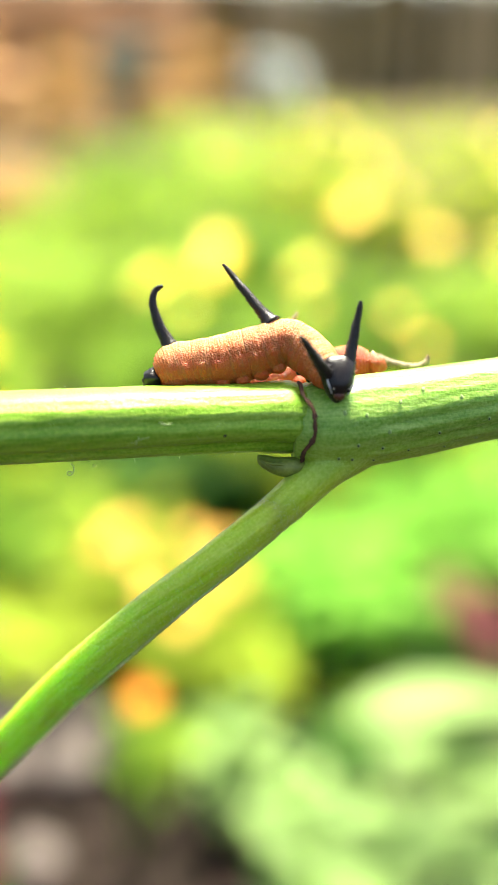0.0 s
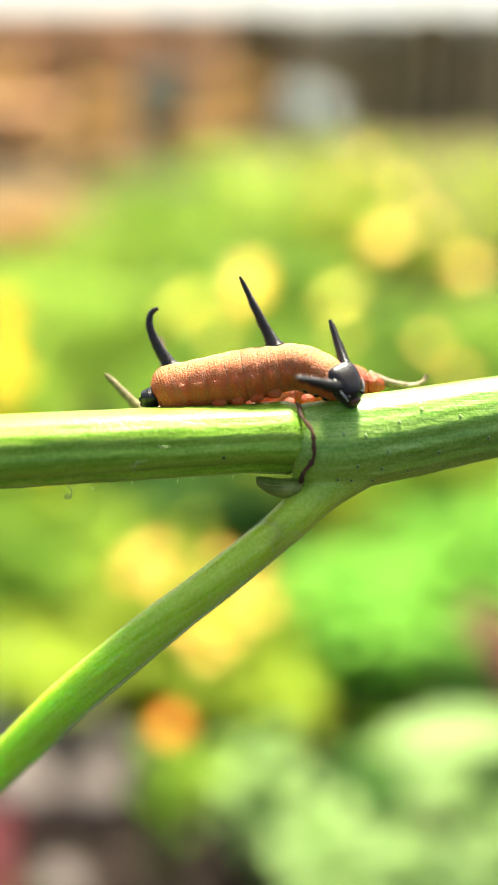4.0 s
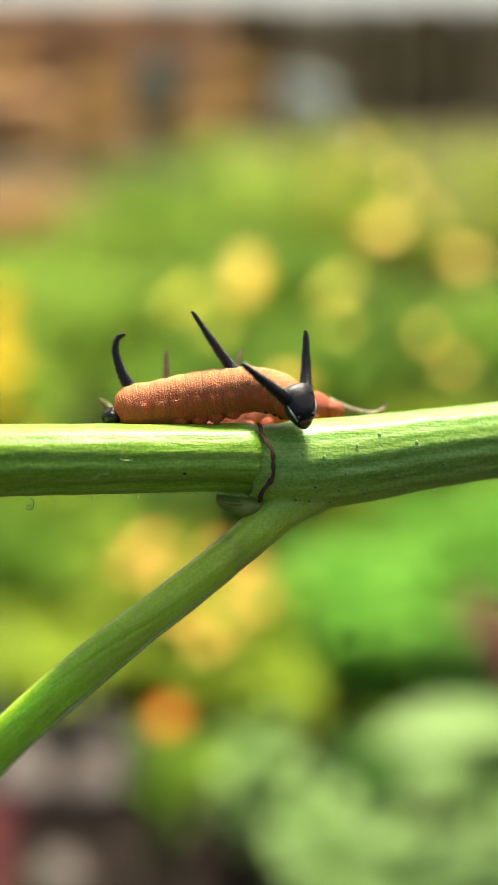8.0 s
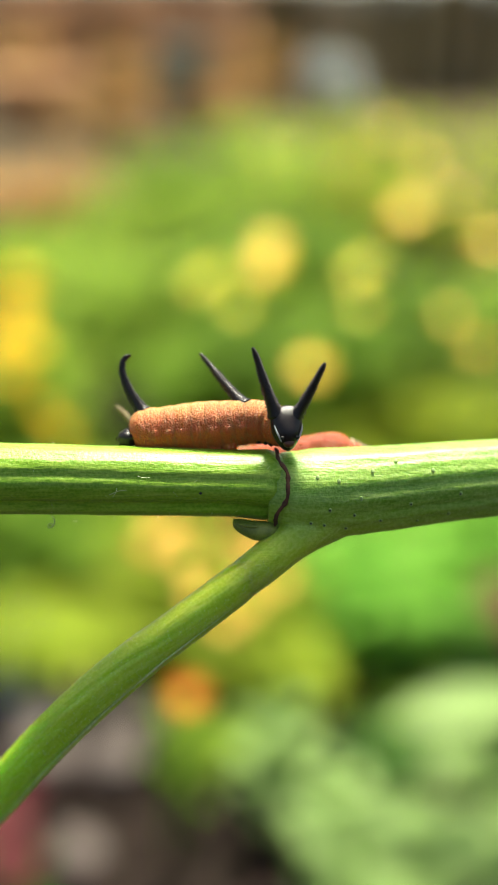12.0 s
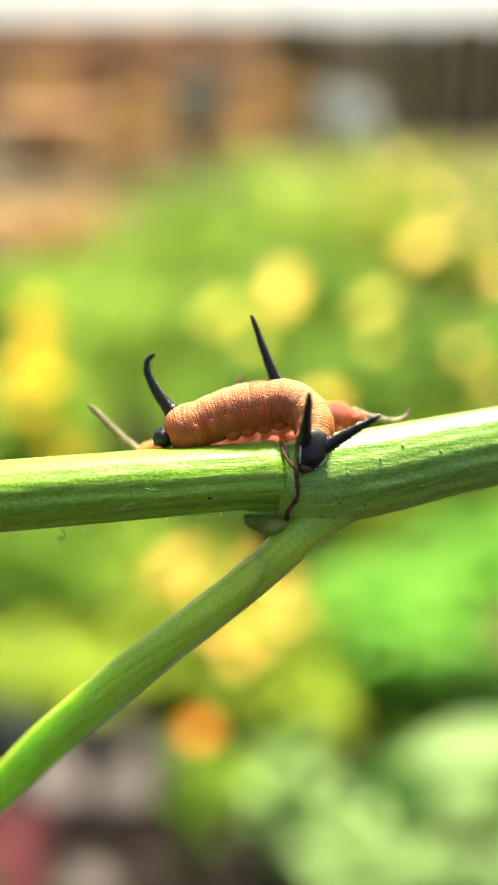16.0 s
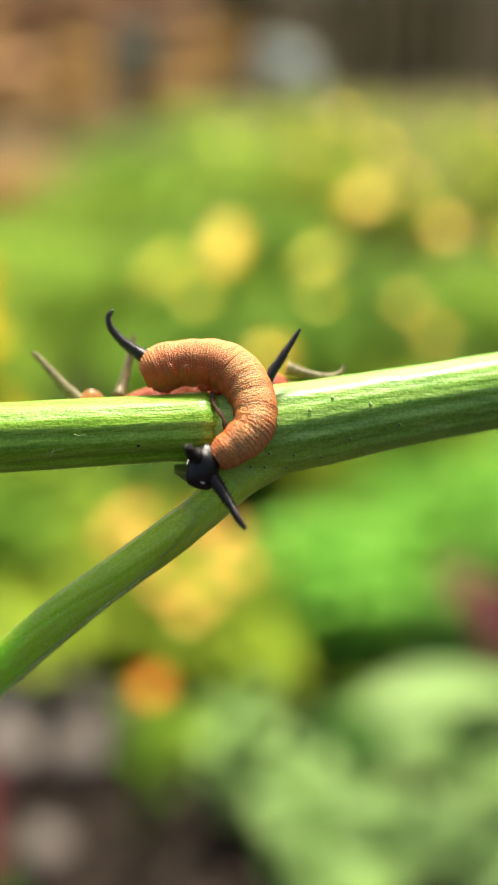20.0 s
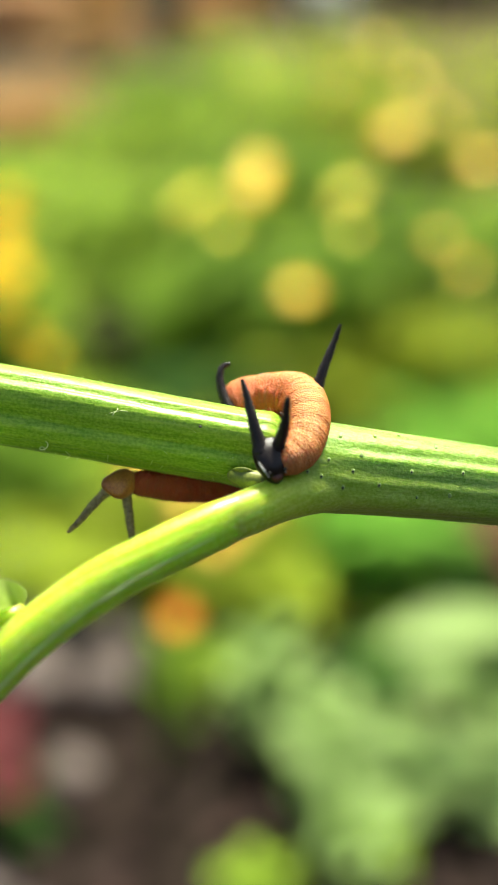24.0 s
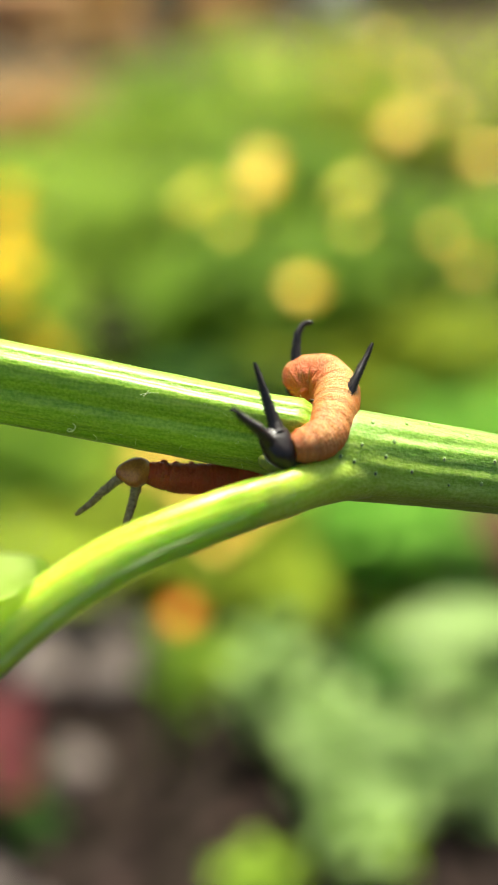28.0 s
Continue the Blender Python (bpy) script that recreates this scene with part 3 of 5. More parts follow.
def pot(label, x, y, r, h, skin):
    ob = thing("flower_pot", label, "flower pot", "pots in the yard", Matrix.Translation((x, y, 0.012)))
    part("body", turned("body", [(r * 0.62, 0), (r * 0.64, 0.01), (r * 0.88, h * 0.8), (r * 0.86, h * 0.8), (r * 0.80, h * 0.82), (r * 0.55, h * 0.3)]), skin, ob)
    part("rim", turned("rim", [(r * 0.89, h * 0.8), (r, h * 0.81), (r, h), (r * 0.9, h), (r * 0.85, h * 0.82)]), skin, ob)
    part("potting_soil", turned("potting_soil", [(r * 0.84, h * 0.86), (r * 0.5, h * 0.9), (r * 0.02, h * 0.91)]), SOIL, ob)
    return ob


pot("large terracotta pot standing on gravel", -0.92, 6.6, 0.30, 0.53, CLAY)
pot("broad terracotta pot standing on gravel", -1.05, 4.9, 0.24, 0.24, CLAY)
pot("tall dark teal glazed pot standing on gravel", -0.41, 5.0, 0.115, 0.34, TEAL)
pot("terracotta pot standing on gravel", -0.30, 6.3, 0.16, 0.40, CLAY)
pot("terracotta pot standing on gravel", -1.55, 6.8, 0.25, 0.46, CLAY)
for k, (px, py, ph) in enumerate(((-0.75, 5.6, 0.34), (-1.3, 5.8, 0.42), (-0.62, 4.4, 0.22), (-0.05, 5.9, 0.36), (-0.28, 4.9, 0.24))):
    plant("dry_bush", "dry ochre bush at the edge of the yard", px, py, ph, 0.2, OCHRE, 160, 0.09, None, (), 50 + k)
plant("silvery_bush", "small silvery grey bush in the yard", 0.27, 5.0, 0.34, 0.13, WOOL, 320, 0.07, None, (), 61)


def stone(x, y, r, skin=None, z=0.0):
    bm = bmesh.new()
    bmesh.ops.create_icosphere(bm, subdivisions=3, radius=r)
    for v in bm.verts:
        v.co = v.co * (1 + 0.22 * noise.noise(v.co / r * 1.1 + Vector((x * 7, y * 3, 0))))
        v.co.z *= 0.6
    ob = tagged(part("stone", bm, skin or STONE), "rounded pale grey stone lying on the ground" if skin else "rounded rosy grey stone lying on the ground", "stone", "stones in the garden")
    ob.matrix_basis = Matrix.Translation((x, y, z + r * 0.35))
    return ob


for sx, sy, sr in ((-0.145, 0.485, 0.012), (-0.19, 0.72, 0.03), (-0.17, 0.80, 0.035), (-0.21, 0.66, 0.025), (-0.14, 0.615, 0.02), (-0.15, 0.80, 0.03), (-0.115, 0.77, 0.022), (-0.13, 0.72, 0.026), (-0.185, 0.50, 0.024), (-0.20, 0.77, 0.03)):
    stone(sx, sy, sr)
for sx, sy, sr in ((-0.235, 0.85, 0.05), (-0.225, 0.92, 0.035), (-0.21, 0.80, 0.028)):
    stone(sx, sy, sr, CONCRETE)


def fence_panel(x, y):
    ob = thing("fence_panel", "low dark brown timber fence panel", "fence", "fence panels", Matrix.Translation((x, y, 0)))
    for k in range(7):
        bm = bmesh.new()
        bmesh.ops.create_cube(bm, size=1.0)
        bmesh.ops.scale(bm, vec=(0.125, 0.02, 0.61 + 0.012 * ((k * 5) % 3)), verts=bm.verts)
        bmesh.ops.bevel(bm, geom=bm.edges[:], offset=0.004, segments=1, affect="EDGES")
        bmesh.ops.translate(bm, vec=((k - 3) * 0.14, 0, 0.322), verts=bm.verts)
        part("board", bm, TIMBER if k in (2, 3) else FENCE, ob, smooth=False)
    for k in (-1, 1):
        bm = bmesh.new()
        bmesh.ops.create_cube(bm, size=1.0)
        bmesh.ops.scale(bm, vec=(0.07, 0.07, 0.64), verts=bm.verts)
        bmesh.ops.bevel(bm, geom=bm.edges[:], offset=0.006, segments=1, affect="EDGES")
        bmesh.ops.translate(bm, vec=(k * 0.5, -0.046, 0.33), verts=bm.verts)
        part("post", bm, TIMBER, ob, smooth=False)
    return ob


for fx in (0.42, 1.49, 2.56, 3.63):
    fence_panel(fx, 6.2)

# low sandstone wall along the yard, block by block
low_wall = tagged(new("wall_yard"), "low rosy sandstone block wall", kind="structure")
block_bm = bmesh.new()
bmesh.ops.create_cube(block_bm, size=1.0)
bmesh.ops.scale(block_bm, vec=(0.29, 0.2, 0.155), verts=block_bm.verts)
bmesh.ops.bevel(block_bm, geom=block_bm.edges[:], offset=0.008, segments=1, affect="EDGES")
block_me = bpy.data.meshes.new("block")
block_bm.to_mesh(block_me)
block_bm.free()
for row in range(4):
    for k in range(16):
        b = piece("block", block_me, ROSY, low_wall, smooth=False)
        b.matrix_basis = Matrix.Translation((0.15 - 0.30 * k - 0.15 * (row % 2), 7.5, 0.086 + 0.164 * row))
fill_bm = bmesh.new()
bmesh.ops.create_cube(fill_bm, size=1.0)
bmesh.ops.scale(fill_bm, vec=(4.7, 0.17, 0.63), verts=fill_bm.verts)
bmesh.ops.translate(fill_bm, vec=(-2.12, 7.5, 0.325), verts=fill_bm.verts)
part("mortar", fill_bm, MORTAR, low_wall, smooth=False)

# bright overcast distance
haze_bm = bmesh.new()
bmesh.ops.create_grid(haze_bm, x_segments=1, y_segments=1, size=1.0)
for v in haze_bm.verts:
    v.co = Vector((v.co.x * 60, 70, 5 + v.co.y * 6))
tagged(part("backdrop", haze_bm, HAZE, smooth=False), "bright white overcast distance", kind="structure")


# ---- the twig, held in the air ----
random.seed(4)
twig = thing("twig", "green twig with a forked leaf stalk, held up among the flowers", "twig")


def furrows(u, a):
    """Round section with shallow lengthwise furrows low on its side."""
    dip = sum(d * math.exp(-(((a - radians(at + 6 * noise.noise((at, 5 * u, 0))) + math.pi) % (2 * math.pi) - math.pi) / radians(wide)) ** 2) for at, wide, d in ((186, 7, 0.07), (218, 6, 0.03), (242, 14, 0.20), (264, 7, 0.03), (288, 9, 0.05), (150, 8, 0.03), (168, 5, 0.02), (100, 10, 0.025), (40, 10, 0.03)))
    return 1 - dip + 0.008 * math.cos(7 * a + 0.6) + 0.01 * noise.noise((3 * math.cos(a), 3 * math.sin(a), 30 * u))


def long_grooves(u, a):
    """The lower shoot: flat-sided, with long grooves that die out towards the joint."""
    dip = sum(d * math.exp(-(((a - radians(at + 8 * noise.noise((at, 6 * u, 3))) + math.pi) % (2 * math.pi) - math.pi) / radians(wide)) ** 2) for at, wide, d in ((189, 8, 0.11), (208, 6, 0.06), (222, 9, 0.10), (168, 6, 0.035), (150, 6, 0.03), (244, 9, 0.06), (120, 12, 0.04), (60, 14, 0.05), (290, 12, 0.05)))
    grow = min(1.0, max(0.0, (u - 0.045) / 0.10))
    return 1 - dip * grow + 0.012 * math.cos(5 * a + 2.2) + 0.012 * noise.noise((3 * math.cos(a), 3 * math.sin(a), 40 * u))


def build_twig():
    part("upper_shoot", tube([(-62, -0.9, 0.6), (-40, -0.4, 0.5), (-24.3, 0.1, 0.4), (-6.4, 1.15, 0.36), (-0.5, 1.4, 0.2), (0.4, 1.4, 0.1)],
                             lambda u: (ease(u, (0, 3.9), (0.7, 3.65), (0.93, 3.6), (0.975, 3.75), (1, 3.1)), ease(u, (0, 3.3), (0.6, 2.95), (0.93, 2.8), (0.975, 3.0), (1, 2.5))),
                             120, 72, shape=furrows), TWIG, twig, "smooth streaked green shoot")
    # the lower shoot and the leaf stalk grow out of one joint
    fork = tube([(-1.0, 1.45, -0.4), (0.3, 1.45, -0.4), (2.7, 1.45, -0.45), (8.6, 1.8, 0.1), (15.5, 2.5, 0.95), (41, 5.0, 3.7), (62, 7.0, 6.0)],
                lambda u: (ease(u, (0, 3.0), (0.02, 3.5), (0.06, 3.7), (0.15, 3.4), (0.3, 3.2), (1, 3.0)), ease(u, (0, 2.9), (0.02, 3.4), (0.06, 3.75), (0.12, 3.65), (0.2, 3.45), (0.3, 3.25), (1, 3.1))),
                160, 72, shape=long_grooves)
    tube([(9.0, 1.8, 0.0), (5.2, 1.5, -2.3), (1.6, 1.15, -4.0), (-1.5, 0.8, -6.45), (-5.0, 0.75, -9.2), (-9.0, 1.2, -12.05)],
         lambda u: (ease(u, (0, 1.2), (0.2, 1.7), (0.38, 2.05), (0.57, 1.98), (0.78, 1.65), (1, 1.2)), ease(u, (0, 0.9), (0.2, 1.6), (0.38, 1.72), (0.57, 1.6), (0.78, 1.3), (1, 0.9))), 60, 40, up=(0.6, 0.1, 0.8), bm=fork)
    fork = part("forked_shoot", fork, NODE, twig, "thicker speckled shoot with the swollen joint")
    grown = fork.modifiers.new("grown", "REMESH")
    grown.mode, grown.voxel_size, grown.use_smooth_shade = "VOXEL", 0.00013, True
    soft = fork.modifiers.new("soft", "SMOOTH")
    soft.factor, soft.iterations = 0.5, 14
    groove = lambda u, a, at, wide: math.exp(-((((a - at + math.pi) % (2 * math.pi)) - math.pi) / wide) ** 2)
    stalk_line = [(0.8, 0.95, -4.75), (-2.5, 0.7, -7.25), (-7.25, 0.9, -10.8), (-11.8, 1.8, -14.1), (-16.3, 4.0, -17.75), (-20.85, 8.0, -21.8), (-25.4, 12.3, -26.4), (-30.0, 15.6, -30.8), (-38.0, 20.5, -38.4)]
    stalk_bm = tube(stalk_line,
                                    lambda u: (ease(u, (0, 1.5), (0.1, 1.95), (0.22, 1.85), (1, 1.85)), ease(u, (0, 1.1), (0.1, 1.55), (0.22, 1.5), (1, 1.5))),
                                    90, 56, up=(0.6, 0.1, 0.8), shape=lambda u, a: 1 + 0.03 * math.cos(2 * a) - min(1, 3 * u) * (0.10 * groove(u, a, 1.2, 0.22) + 0.06 * groove(u, a, 2.5, 0.14) + 0.09 * groove(u, a, 3.95, 0.13) + 0.09 * groove(u, a, 5.45, 0.13) - 0.03 * groove(u, a, 4.25, 0.12) - 0.03 * groove(u, a, 5.15, 0.12)))
    # lengthwise coordinates for the grain of the skin
    along = stalk_bm.verts.layers.float_vector.new("along")
    for i, v in enumerate(stalk_bm.verts):
        row, a = i // 56, 2 * math.pi * (i % 56) / 56
        v[along] = Vector((-0.72 * row, 1.85 * math.cos(a), 1.5 * math.sin(a))) * MM
    stalk = part("leaf_stalk", stalk_bm, PETIOLE, twig, "downy arched leaf stalk with fine grooves")
    # the corky seam round the joint
    seam = []
    for i in range(25):
        a = radians(62 - 190 * i / 24)
        s = i / 24
        seam.append((-0.5 + 1.15 * math.exp(-((s - 0.36) / 0.2) ** 2) + 0.09 * math.sin(31 * s) - 0.4 * s * s, 1.42 - 3.82 * math.cos(a), 0.05 + 3.32 * math.sin(a) - 0.5 * s))
    part("scar", tube(seam, lambda u: (0.07 + 0.16 * u + 0.10 * math.sin(17 * u + math.sin(40 * u)) ** 2, 0.05 + 0.03 * math.sin(29 * u) ** 2), 70, 8, up=(0, -0.7, 0.3)), SCAR, twig, "thin brown corky seam round the joint")
    bud = part("bud", tube([(-3.7, 1.1, -2.75), (-3.4, 0.9, -3.1), (-2.5, 0.6, -3.55), (-1.3, 0.5, -3.75), (0.0, 0.6, -3.6)],
                           lambda u: (ease(u, (0, 0.15), (0.12, 0.6), (0.5, 1.0), (0.8, 1.05), (1, 0.5)), ease(u, (0, 0.12), (0.12, 0.5), (0.5, 0.78), (0.8, 0.8), (1, 0.4))), 20, 18), BUD, twig, "small flattened olive bud")
    part("bud_scale", tube([(-3.5, 0.4, -3.0), (-2.7, -0.1, -3.4), (-1.5, -0.3, -3.5)], lambda u: (0.1 + 0.42 * math.sin(math.pi * u), 0.06 + 0.12 * math.sin(math.pi * u)), 12, 12), BUD, bud)
    # pores, specks and fibres in the skin
    pore = bmesh.new()
    bmesh.ops.create_icosphere(pore, subdivisions=2, radius=0.15 * MM)
    bmesh.ops.scale(pore, vec=(1.4, 1, 0.3), verts=pore.verts)
    pore_me = bpy.data.meshes.new("pore")
    pore.to_mesh(pore_me)
    pore.free()
    hole = bmesh.new()
    bmesh.ops.create_icosphere(hole, subdivisions=1, radius=0.085 * MM)
    bmesh.ops.scale(hole, vec=(1, 1, 0.7), verts=hole.verts)
    hole_me = bpy.data.meshes.new("pore_mouth")
    hole.to_mesh(hole_me)
    hole.free()
    for x, deg, dark in ((3.9, -31, 1), (3.5, -52, 1), (5.3, -64, 1), (8.1, -57, 1), (7.35, 16, 0), (8.8, -93, 1), (4.6, 5, 0), (6.4, -20, 0), (10.5, -35, 1), (12.3, 10, 0), (11.2, -70, 1), (2.4, -48, 1), (9.3, 30, 0), (5.9, -42, 1), (14.6, -28, 1), (13.8, -62, 0), (2.9, 12, 0)):
        a = radians(deg)
        cz = ease(x, (0, -0.5), (2.7, -0.5), (8.6, 0.1), (15.5, 0.95))
        cy = ease(x, (0, 1.45), (2.7, 1.45), (8.6, 1.8), (15.5, 2.5))
        rr = ease(x, (0, 3.62), (3.5, 3.78), (8, 3.5), (15, 3.24))
        out = Vector((0, -math.cos(a), math.sin(a)))
        q = out.to_track_quat("Z", "X").to_matrix().to_4x4()
        ob = piece("pore", pore_me, PORE, twig)
        ob.matrix_basis = Matrix.Translation(Vector((x, cy, cz)) * MM + out * (rr - 0.04) * MM) @ q
        if dark:
            mouth = piece("pore_mouth", hole_me, SPECK, ob)
            mouth.matrix_basis = Matrix.Translation((0, 0, 0.03 * MM))
    ob = piece("speck", hole_me, SPECK, twig, "tiny black speck on the shoot")
    ob.matrix_basis = Matrix.Translation(Vector((-6.4, -2.05, -1.05)) * MM) @ Matrix.Diagonal((1.9, 1.0, 1.9, 1))
    # stray fibres and one curled thread under the shoot
    for pts in ([(-13.2, -2.45, -0.3), (-13.0, -2.6, -0.9), (-13.3, -2.45, -1.5)], [(-13.6, -2.4, -1.3), (-12.9, -2.5, -1.0), (-12.2, -2.5, -0.9)], [(-11.4, -2.65, 0.2), (-10.9, -2.75, 0.05), (-10.4, -2.6, 0.1)],
                [(-13.9, -2.2, 1.9), (-13.6, -2.4, 1.6), (-13.8, -2.55, 1.1)], [(-17.0, 2.1, -2.75), (-16.6, 1.5, -2.9), (-16.9, 1.0, -2.95)]):
        part("fibre", tube(pts, lambda u: (0.022, 0.022), 12, 6, up=(0.2, -1, 0.1)), FIBRE, twig)
    loop = [(-18.6 + 0.32 * math.sin(a) * (1 - 0.05 * a), 0.5, -2.6 - 0.1 * a - 0.3 * (1 - math.cos(a))) for a in [0.62 * k for k in range(13)]]
    part("curled_thread", tube(loop, lambda u: (0.04, 0.04), 40, 6, up=(0, -1, 0)), FIBRE, twig, "fine curled pale thread")
    # down on the leaf stalk and round the joint
    hairs = bmesh.new()
    fuzz = bmesh.new()
    fr = frame_along(glide(stalk_line, 160), (0.6, 0.1, 0.8))
    for i in range(4500):
        p, x, y, z = fr[8 + int(105 * random.random() ** 1.5)]
        a = random.uniform(0, 2 * math.pi)
        out = y * math.cos(a) + z * math.sin(a)
        b = p + y * 1.84 * math.cos(a) + z * 1.49 * math.sin(a) + x * random.uniform(-0.15, 0.15)
        tip = b + (out + x * random.uniform(-0.2, 0.9) + y * random.uniform(-0.4, 0.4)).normalized() * random.uniform(0.08, 0.22)
        side = out.cross(x).normalized() * 0.022
        vs = [fuzz.verts.new(v * MM) for v in (b - side, b + side, b + x * 0.03 - out * 0.02, tip)]
        for f in ((0, 1, 3), (1, 2, 3), (2, 0, 3)):
            fuzz.faces.new([vs[k] for k in f])
    # pale ribs along the two edges of the stalk
    for way, thin in (((0.68, -0.48, -0.73), 1.0), ((-0.68, -0.7, 0.73), 0.45)):
        rib = []
        for p, x, y, z in fr[18:158:5]:
            d = Vector(way)
            d = (d - x * d.dot(x)).normalized()
            rib.append(p + y * (1.80 * d.dot(y)) + z * (1.45 * d.dot(z)))
        part("rib", tube(rib, lambda u: (thin * (0.13 + 0.05 * math.sin(60 * u) * math.sin(23 * u)) * min(1, 6 * u + 0.2), 0.10), 120, 8, up=(0.1, -1, 0.1)), RIM, stalk, "pale downy rib")
    tagged(part("stalk_down", fuzz, DOWN, stalk, "short pale down"), kind="stuff")
    # sparse stray hairs along the upper shoot
    for i in range(90):
        u = random.random()
        b = Vector((-26 + 25 * u, 0.1 + 1.25 * u, 0.4))
        a = random.uniform(0, 2 * math.pi)
        out = Vector((0, math.cos(a), math.sin(a)))
        b = b + Vector((0, 3.60 * out.y, 2.84 * out.z))
        tip = b + (out + Vector((random.uniform(-1.5, 1.5), random.uniform(-0.8, 0.8), random.uniform(-0.8, 0.8)))).normalized() * random.uniform(0.2, 0.7)
        vs = [hairs.verts.new(v * MM) for v in (b + Vector((-0.018, 0, 0)), b + Vector((0.018, 0, 0)), b + out * -0.03, tip)]
        for f in ((0, 1, 3), (1, 2, 3), (2, 0, 3)):
            hairs.faces.new([vs[k] for k in f])
    tagged(part("down", hairs, DOWN, twig, "short pale down"), kind="stuff")
    # the leaf at the end of the stalk, in its own space: x along it, z its upper face
    blade = bmesh.new()
    rows = []
    for i in range(33):
        u = (i / 32) ** 1.6
        w = 12 * math.sqrt(max(0.0, 1 - ((u - 0.4) / 0.4) ** 2)) if u < 0.4 else 12 * (1 - ((u - 0.4) / 0.6) ** 2)
        row = []
        for k in range(-9, 10):
            s = k / 9
            row.append(Vector((34 * u, w * s, 1.8 * abs(s) - 5 * u * u + 0.4 * math.sin(9 * u + 3 * s))) * MM)
        rows.append(row)
    sheet(blade, rows, wrap=False)
    bmesh.ops.solidify(blade, geom=blade.faces[:], thickness=0.45 * MM)
    leaf = part("leaf", blade, BLADE, twig, "light green leaf blade with a pale rim")
    part("midrib", tube([(s, 0, -0.35 - 5 * (s / 34) ** 2) for s in (0, 8, 16, 24, 32)], lambda u: (0.7 - 0.5 * u, 0.6 - 0.4 * u), 20, 10), PETIOLE, leaf)
    return leaf, stalk


leaf, leaf_stalk = build_twig()


# ---- the caterpillars ----
def ring_mesh(name, r, half, swell=0.0):
    """One fold of the body, its axis along x and its back towards z."""
    bm = bmesh.new()
    rows = []
    for x, f in ((-1, 0.95), (-0.75, 0.983), (-0.4, 0.997), (0, 1.0), (0.4, 0.997), (0.75, 0.983), (1, 0.95)):
        row = []
        for k in range(32):
            a = 2 * math.pi * k / 32
            low = math.sin(a)
            lobe = swell * (math.exp(-((low + 0.35) / 0.18) ** 2) - 0.6 * math.exp(-((low + 0.02) / 0.12) ** 2))
            g = f * (1 + lobe + 0.03 * noise.noise((4 * math.cos(a), 4 * math.sin(a), 3 * x + 90 * r + 40 * swell)))
            flat = 1.0 + 0.16 * max(0.0, -low) ** 0.7
            row.append(Vector((x * half, r * g * math.cos(a), r * g * flat * low)) * MM)
        rows.append(row)
    sheet(bm, rows)
    me = bpy.data.meshes.new(name)
    bm.to_mesh(me)
    bm.free()
    return me


def horn_mesh(name, length, root, tip, curl, bow, flare=0.8):
    """A spiny tapering horn along z, bent towards x; curl is the hook at its end."""
    bm = bmesh.new()
    pts = []
    for i in range(17):
        u = i / 16
        hook = curl * max(0.0, (u - 0.62) / 0.38) ** 2
        pts.append(Vector((bow * math.sin(math.pi * min(u, 0.8) / 0.8) * -1 + hook - curl * u, 0, length * (u - 0.55 * (curl / length) * max(0.0, (u - 0.75) / 0.25) ** 2))))
    rad = lambda u: root * (1 - u) ** 0.9 * 0.74 + tip * (1 if u < 0.97 else 0.5) + flare * root * max(0.0, 1 - 4.5 * u) ** 2
    tube(pts, lambda u: (rad(u), rad(u)), 30, 14, up=(0, 1, 0), shape=lambda u, a: 1 + 0.05 * math.sin(70 * u), bm=bm)
    fr = frame_along(glide(pts, 40), (0, 1, 0))
    rnd = random.Random(7)
    for i in range(3, 40):
        p, x, y, z = fr[i]
        u = i / 39
        for k in range(7):
            a = 2 * math.pi * (k + 0.5 * (i % 2)) / 7 + rnd.uniform(-0.25, 0.25)
            out = y * math.cos(a) + z * math.sin(a)
            b, h = p + out * rad(u) * 0.85, (0.125 + 0.055 * (1 - u)) * rnd.uniform(0.6, 1.4)
            s, w = out.cross(x) * 0.11, x * 0.10
            top = b + out * (h + 0.04) + x * 0.09
            vs = [bm.verts.new(v * MM) for v in (b + s, b + w, b - s, b - w, top)]
            for f in range(4):
                bm.faces.new((vs[f], vs[(f + 1) % 4], vs[4]))
    me = bpy.data.meshes.new(name)
    bm.to_mesh(me)
    bm.free()
    return me


def head_mesh():
    """Head capsule with the black nape behind it: x to the face, z up to the horns."""
    bm = bmesh.new()
    bmesh.ops.create_uvsphere(bm, u_segments=32, v_segments=22, radius=1.0)
    for v in bm.verts:
        x, y, z = v.co
        top, low = max(0.0, z), max(0.0, -z)
        v.co = Vector(((1.05 - 0.25 * top - 0.25 * low) * x, (1.0 + 0.42 * top - 0.36 * low) * y, (1.6 * top - 1.2 * low) + 0.15 * top * top + 0.75 * top * y * y))
        v.co *= 1 + 0.03 * noise.noise(v.co * 2.5)
        v.co *= MM
    return bm


def proleg_mesh():
    """A soft rounded foot."""
    bm = bmesh.new()
    tube([(0, 0, 0.5), (0, 0.02, 0.1), (0, 0.04, -0.3), (0, 0.05, -0.62)], lambda u: (ease(u, (0, 0.15), (0.25, 0.42), (0.6, 0.46), (0.88, 0.36), (1, 0.12)),) * 2, 12, 14, up=(0, 1, 0), bm=bm)
    me = bpy.data.meshes.new("proleg")
    bm.to_mesh(me)
    bm.free()
    return me


RINGS = 78


